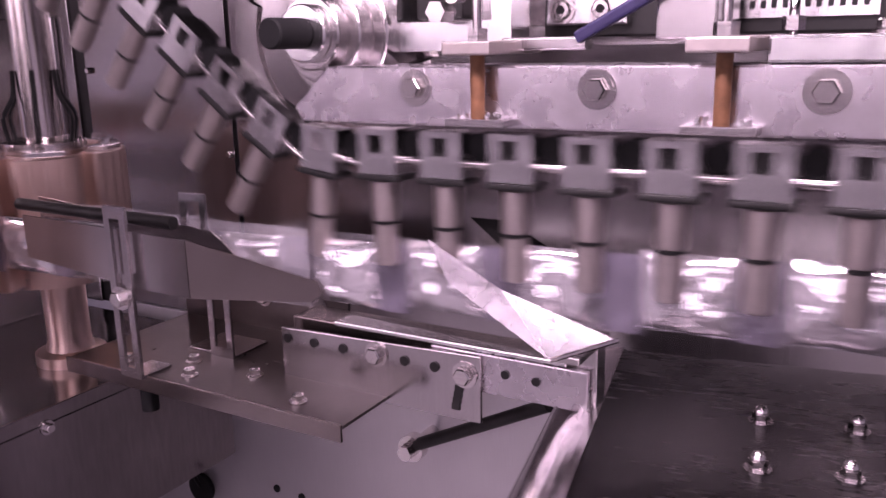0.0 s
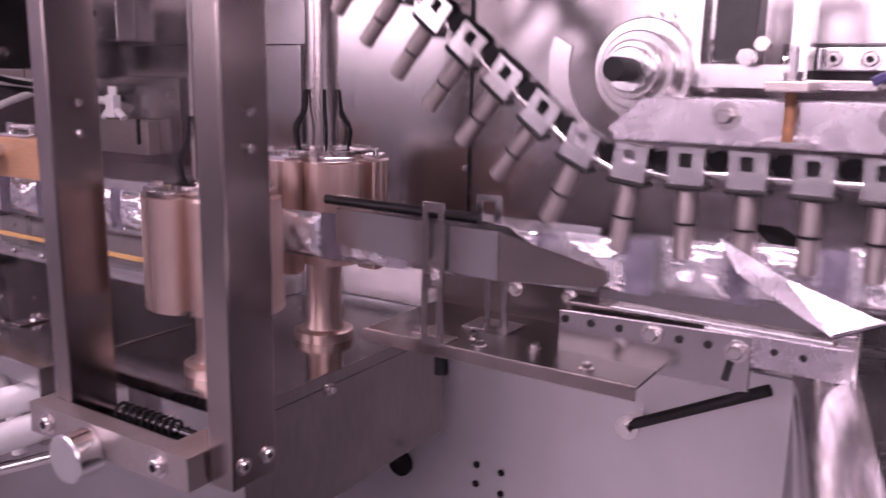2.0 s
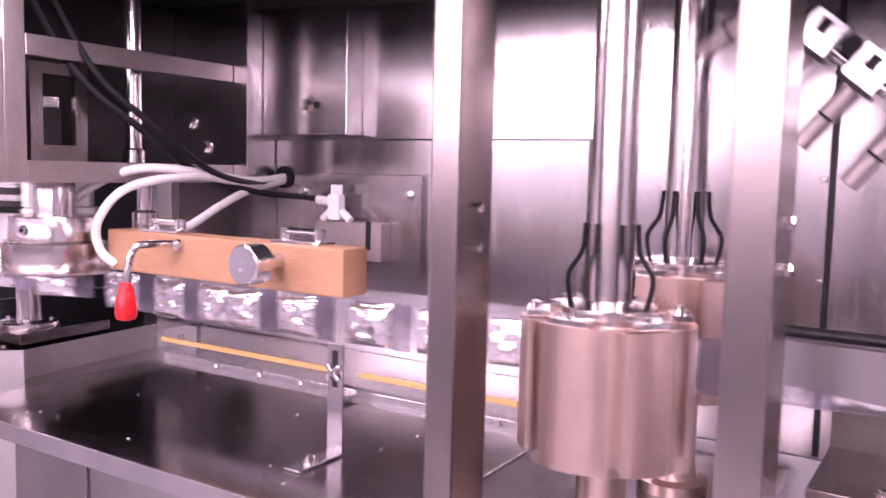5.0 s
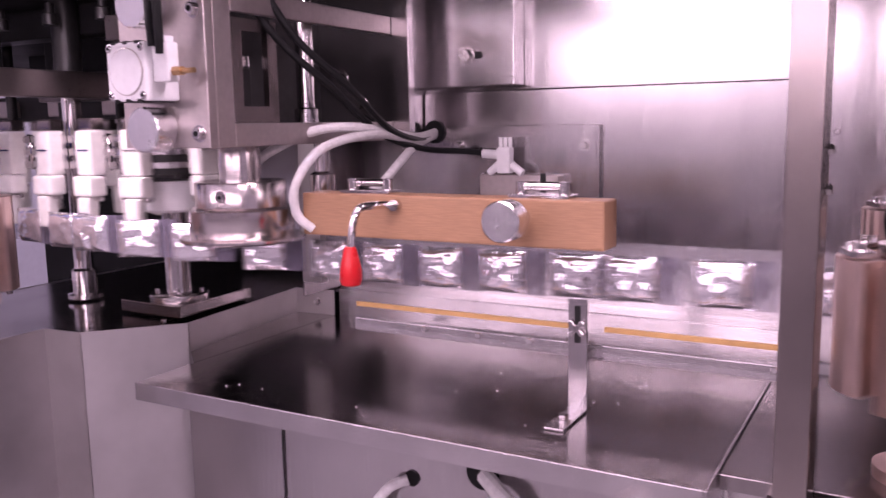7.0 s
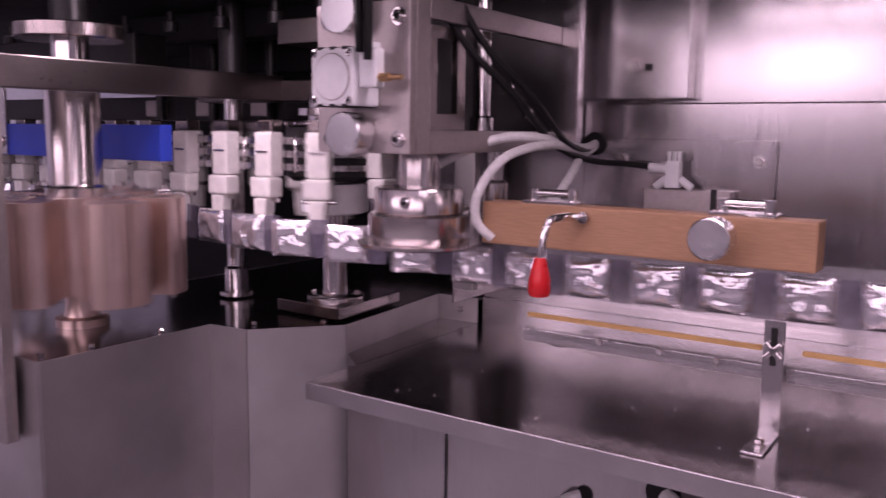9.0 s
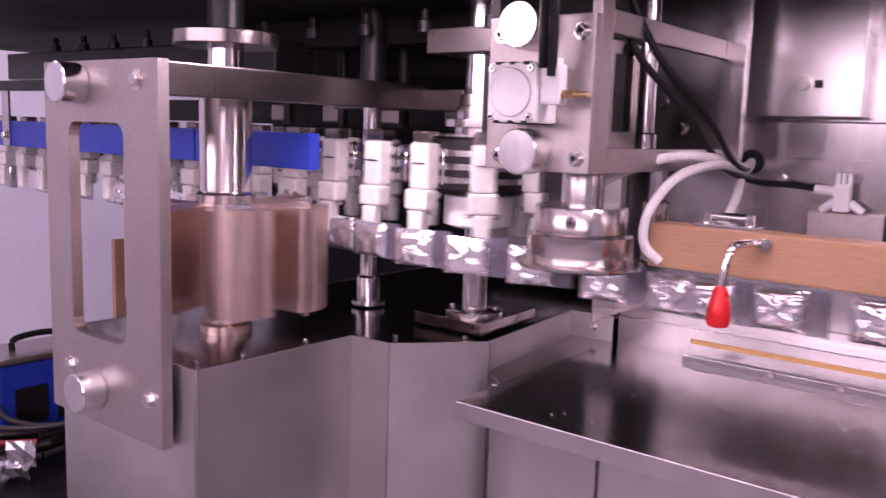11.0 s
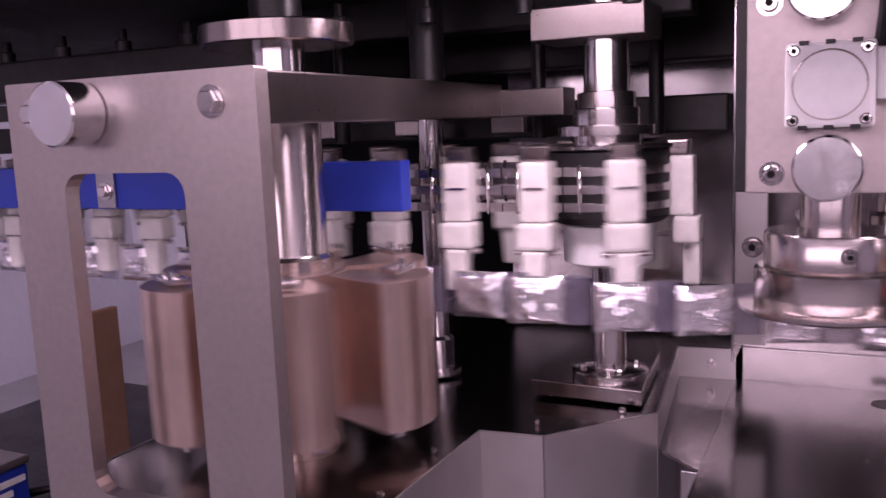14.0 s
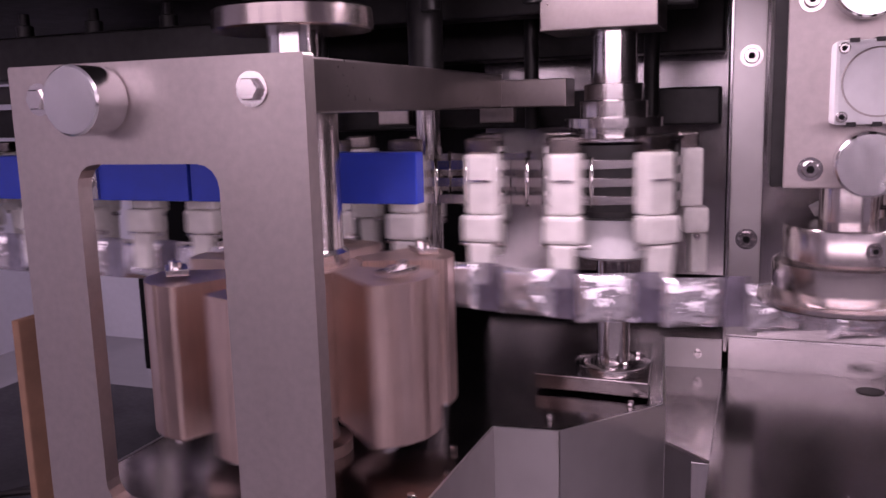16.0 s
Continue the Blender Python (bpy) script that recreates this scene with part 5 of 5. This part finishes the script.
def key_pouch(ob, k, total):
    rnd = random.Random(k)
    s0 = RCUM[-1] - k * PITCH
    end = 16.0

    def at(s):
        p, d = along(ROUTE, RCUM, s)
        yaw = math.degrees(math.atan2(-d.y, -d.x))
        return pose(p.x, p.y, p.z, 0, 0, yaw)
    wait = pose(0.424, 0.764 + 0.0003 * (k % 120), 1.108, 0, 0, 0)
    fall = pose(-4.6 + rnd.uniform(-0.1, 0.1), 0.66 + rnd.uniform(-0.1, 0.1), 0.02 + 0.0012 * k, rnd.uniform(-60, 60), rnd.uniform(-30, 30), rnd.uniform(-60, 60))
    rows = []
    t_in, t_out = -s0 / SPEED, (RCUM[-1] - s0) / SPEED
    if t_in > 0:
        rows.append((0.0, wait))
        if t_in > 0.3:
            rows.append((min(t_in - 0.2, end - 0.1), wait))
    else:
        rows.append((0.0, at(s0)))
    for c in RCUM:
        t = (c - s0) / SPEED
        if 0.05 < t < end and (not rows or t > rows[-1][0] + 0.05):
            rows.append((t, at(c)))
    if t_out < end - 0.4:
        if t_out > 0.0:
            rows.append((t_out + 0.32, fall))
        rows.append((end, rows[-1][1]))
    else:
        s = s0 + SPEED * end
        rows.append((end, at(s) if s > 0 else wait))
    walk(ob, rows)


def gripper():
    w = new("film_gripper")
    w.empty_display_size = 0.02
    tagged(w, "ivory nylon gripper with steel pin hanging on the chain", "gripper", "grippers on the chain")
    b = part("upper_block", box(B(), -0.020, 0.020, -0.022, 0.010, 1.198, 1.276, 0.004), CREAM, w)
    part("cap", box(B(), -0.018, 0.018, -0.016, 0.012, 1.2765, 1.297, 0.003), BAR, w)
    part("groove", box(B(), -0.013, 0.013, -0.0235, -0.0215, 1.2405, 1.2435), STEEL, b)
    part("jaw", box(B(), -0.024, 0.024, -0.030, 0.004, 1.162, 1.197, 0.005), CREAM, w)
    f = part("finger", slab(B(), [(-0.015, 1.105), (0.012, 1.105), (0.016, 1.161), (-0.016, 1.161)], -0.030, -0.008, 0.004), CREAM, w)
    part("pin", rod(B(), (-0.028, -0.014, 1.158), (0.03, -0.014, 1.158), 0.004, 12), CHROME, w)
    return w


GR, GL, GR0, GL0 = 0.094, 1.62, (-2.096, 0.704), (-3.716, 0.704)
GLOOP = 2 * GL + 2 * math.pi * GR


def grip_at(s):
    """The place on the closed gripper loop: along the front, round the far end, back, round the wheel."""
    s %= GLOOP
    half = math.pi * GR
    if s < GL:
        return pose(GR0[0] - s, GR0[1] - GR, 0, 0, 0, 0)
    s -= GL
    if s < half:
        a = s / GR
        return pose(GL0[0] - GR * math.sin(a), GL0[1] - GR * math.cos(a), 0, 0, 0, -math.degrees(a))
    s -= half
    if s < GL:
        return pose(GL0[0] + s, GL0[1] + GR, 0, 0, 0, -180)
    s -= GL
    a = s / GR
    return pose(GR0[0] + GR * math.sin(a), GR0[1] + GR * math.cos(a), 0, 0, 0, -180 - math.degrees(a))


def chain_clamp():
    w = new("filling_chain_clamp")
    w.empty_display_size = 0.02
    tagged(w, "steel chain clamp with a hanging grey plunger", "chain clamp", "clamps on the filling chain")
    ring = lambda x0, x1, z0, z1: [(x0, z0), (x1, z0), (x1, z1), (x0, z1)]
    b = part("clamp_block", ring_slab(B(), ring(-0.019, 0.019, -0.016, 0.022), ring(-0.008, 0.006, 0.002, 0.017), -0.012, 0.012), ALU, w)
    # Dark box standing for the shade inside the clamp block.
    part("inner_shade", box(B(), -0.016, 0.015, 0.013, 0.02, -0.01, 0.02), DARK, w)
    part("link_plate", box(B(), -0.034, 0.034, 0.014, 0.018, -0.012, 0.012, 0.003), STEEL, w)
    # Black stub in place of the dark hole between links.
    part("roller", rod(B(), (0.0315, 0.016, 0.010), (0.0315, -0.004, 0.010), 0.011, 18), BLACK, w, "black stub for the shaded link hole")
    part("link", rod(B(), (0.019, 0.0, -0.004), (0.05, 0.0, -0.004), 0.0045, 12), CHROME, w)
    part("base_lip", box(B(), -0.022, 0.022, -0.014, 0.014, -0.022, -0.0165, 0.002), DARK, w)
    p = part("plunger", rod(B(), (0, 0, -0.0225), (0, 0, -0.058), 0.0115, 20, bev=0.001), PLATE, w)
    part("tip", rod(B(), (0, 0, -0.0605), (0, 0, -0.098), 0.0105, 20, bev=0.001), PLATE, w)
    part("ring_line", rod(B(), (0, 0, -0.058), (0, 0, -0.0605), 0.0112, 20), DARK, w)
    return w


CY = 0.75
CY2, CZ2 = 0.75, 1.194
CP, CC = polyline([(0.48, CY2, CZ2), (-0.40, CY, 1.194), (-0.445, CY, 1.206), (-0.49, CY, 1.236), (-0.56, CY, 1.29), (-0.66, CY, 1.37), (-0.78, CY, 1.47), (-0.79, CY, 1.50), (-0.77, CY, 1.53), (-0.72, CY, 1.54), (0.48, CY2, 1.50), (0.56, CY2 + 0.02, 1.46), (0.60, CY2 + 0.03, 1.40), (0.61, CY2 + 0.03, 1.33), (0.60, CY2 + 0.03, 1.26), (0.56, CY2 + 0.02, 1.20), (0.48, CY2, CZ2)])
CSPEED = 0.56
CN = round(CC[-1] / 0.063)
CPITCH = CC[-1] / CN


def clamp_at(s):
    s %= CC[-1]
    p, d = along(CP, CC, s)
    h = 0.012
    _, d2 = along(CP, CC, min(s + h, CC[-1]))
    _, d1 = along(CP, CC, max(s - h, 0))
    d = (d1 + d2).normalized()
    # the clamp's own -x points along the run; plunger points out of the loop
    return pose(p.x, p.y, p.z, 0, math.degrees(math.atan2(d.z, -d.x)), 0)


pouches = [pouch(k) for k in range(int((RCUM[-1] + SPEED * 16.0) / PITCH) + 1)]
first_gripper = gripper()
grippers = [first_gripper] + [copy_thing(first_gripper, pose(0, 0, 0)) for _ in range(int(GLOOP / 0.107) - 1)]
first_clamp = chain_clamp()
clamps = [first_clamp] + [copy_thing(first_clamp, pose(0, 0, 0)) for _ in range(CN - 1)]


def motions():
    steps = [round(0.1 * i, 1) for i in range(161)]
    for k, ob in enumerate(pouches):
        key_pouch(ob, k, len(pouches))
    g = GLOOP / len(grippers)
    for k, ob in enumerate(grippers):
        walk(ob, [(t, grip_at(k * g + SPEED * t)) for t in steps])
    for k, ob in enumerate(clamps):
        walk(ob, [(t, clamp_at(k * CPITCH + CSPEED * t)) for t in steps])
    for ob, turn in ((drum_a, 1), (drum_b, -1), (drum_c, 1)):
        x, y, z = ob.location
        r = 0.16 if ob is drum_c else 0.09
        rate = min(480, math.degrees(SPEED / r)) * turn
        walk(ob, [(t, pose(x, y, z, 0, 0, rate * t)) for t in steps])


motions()
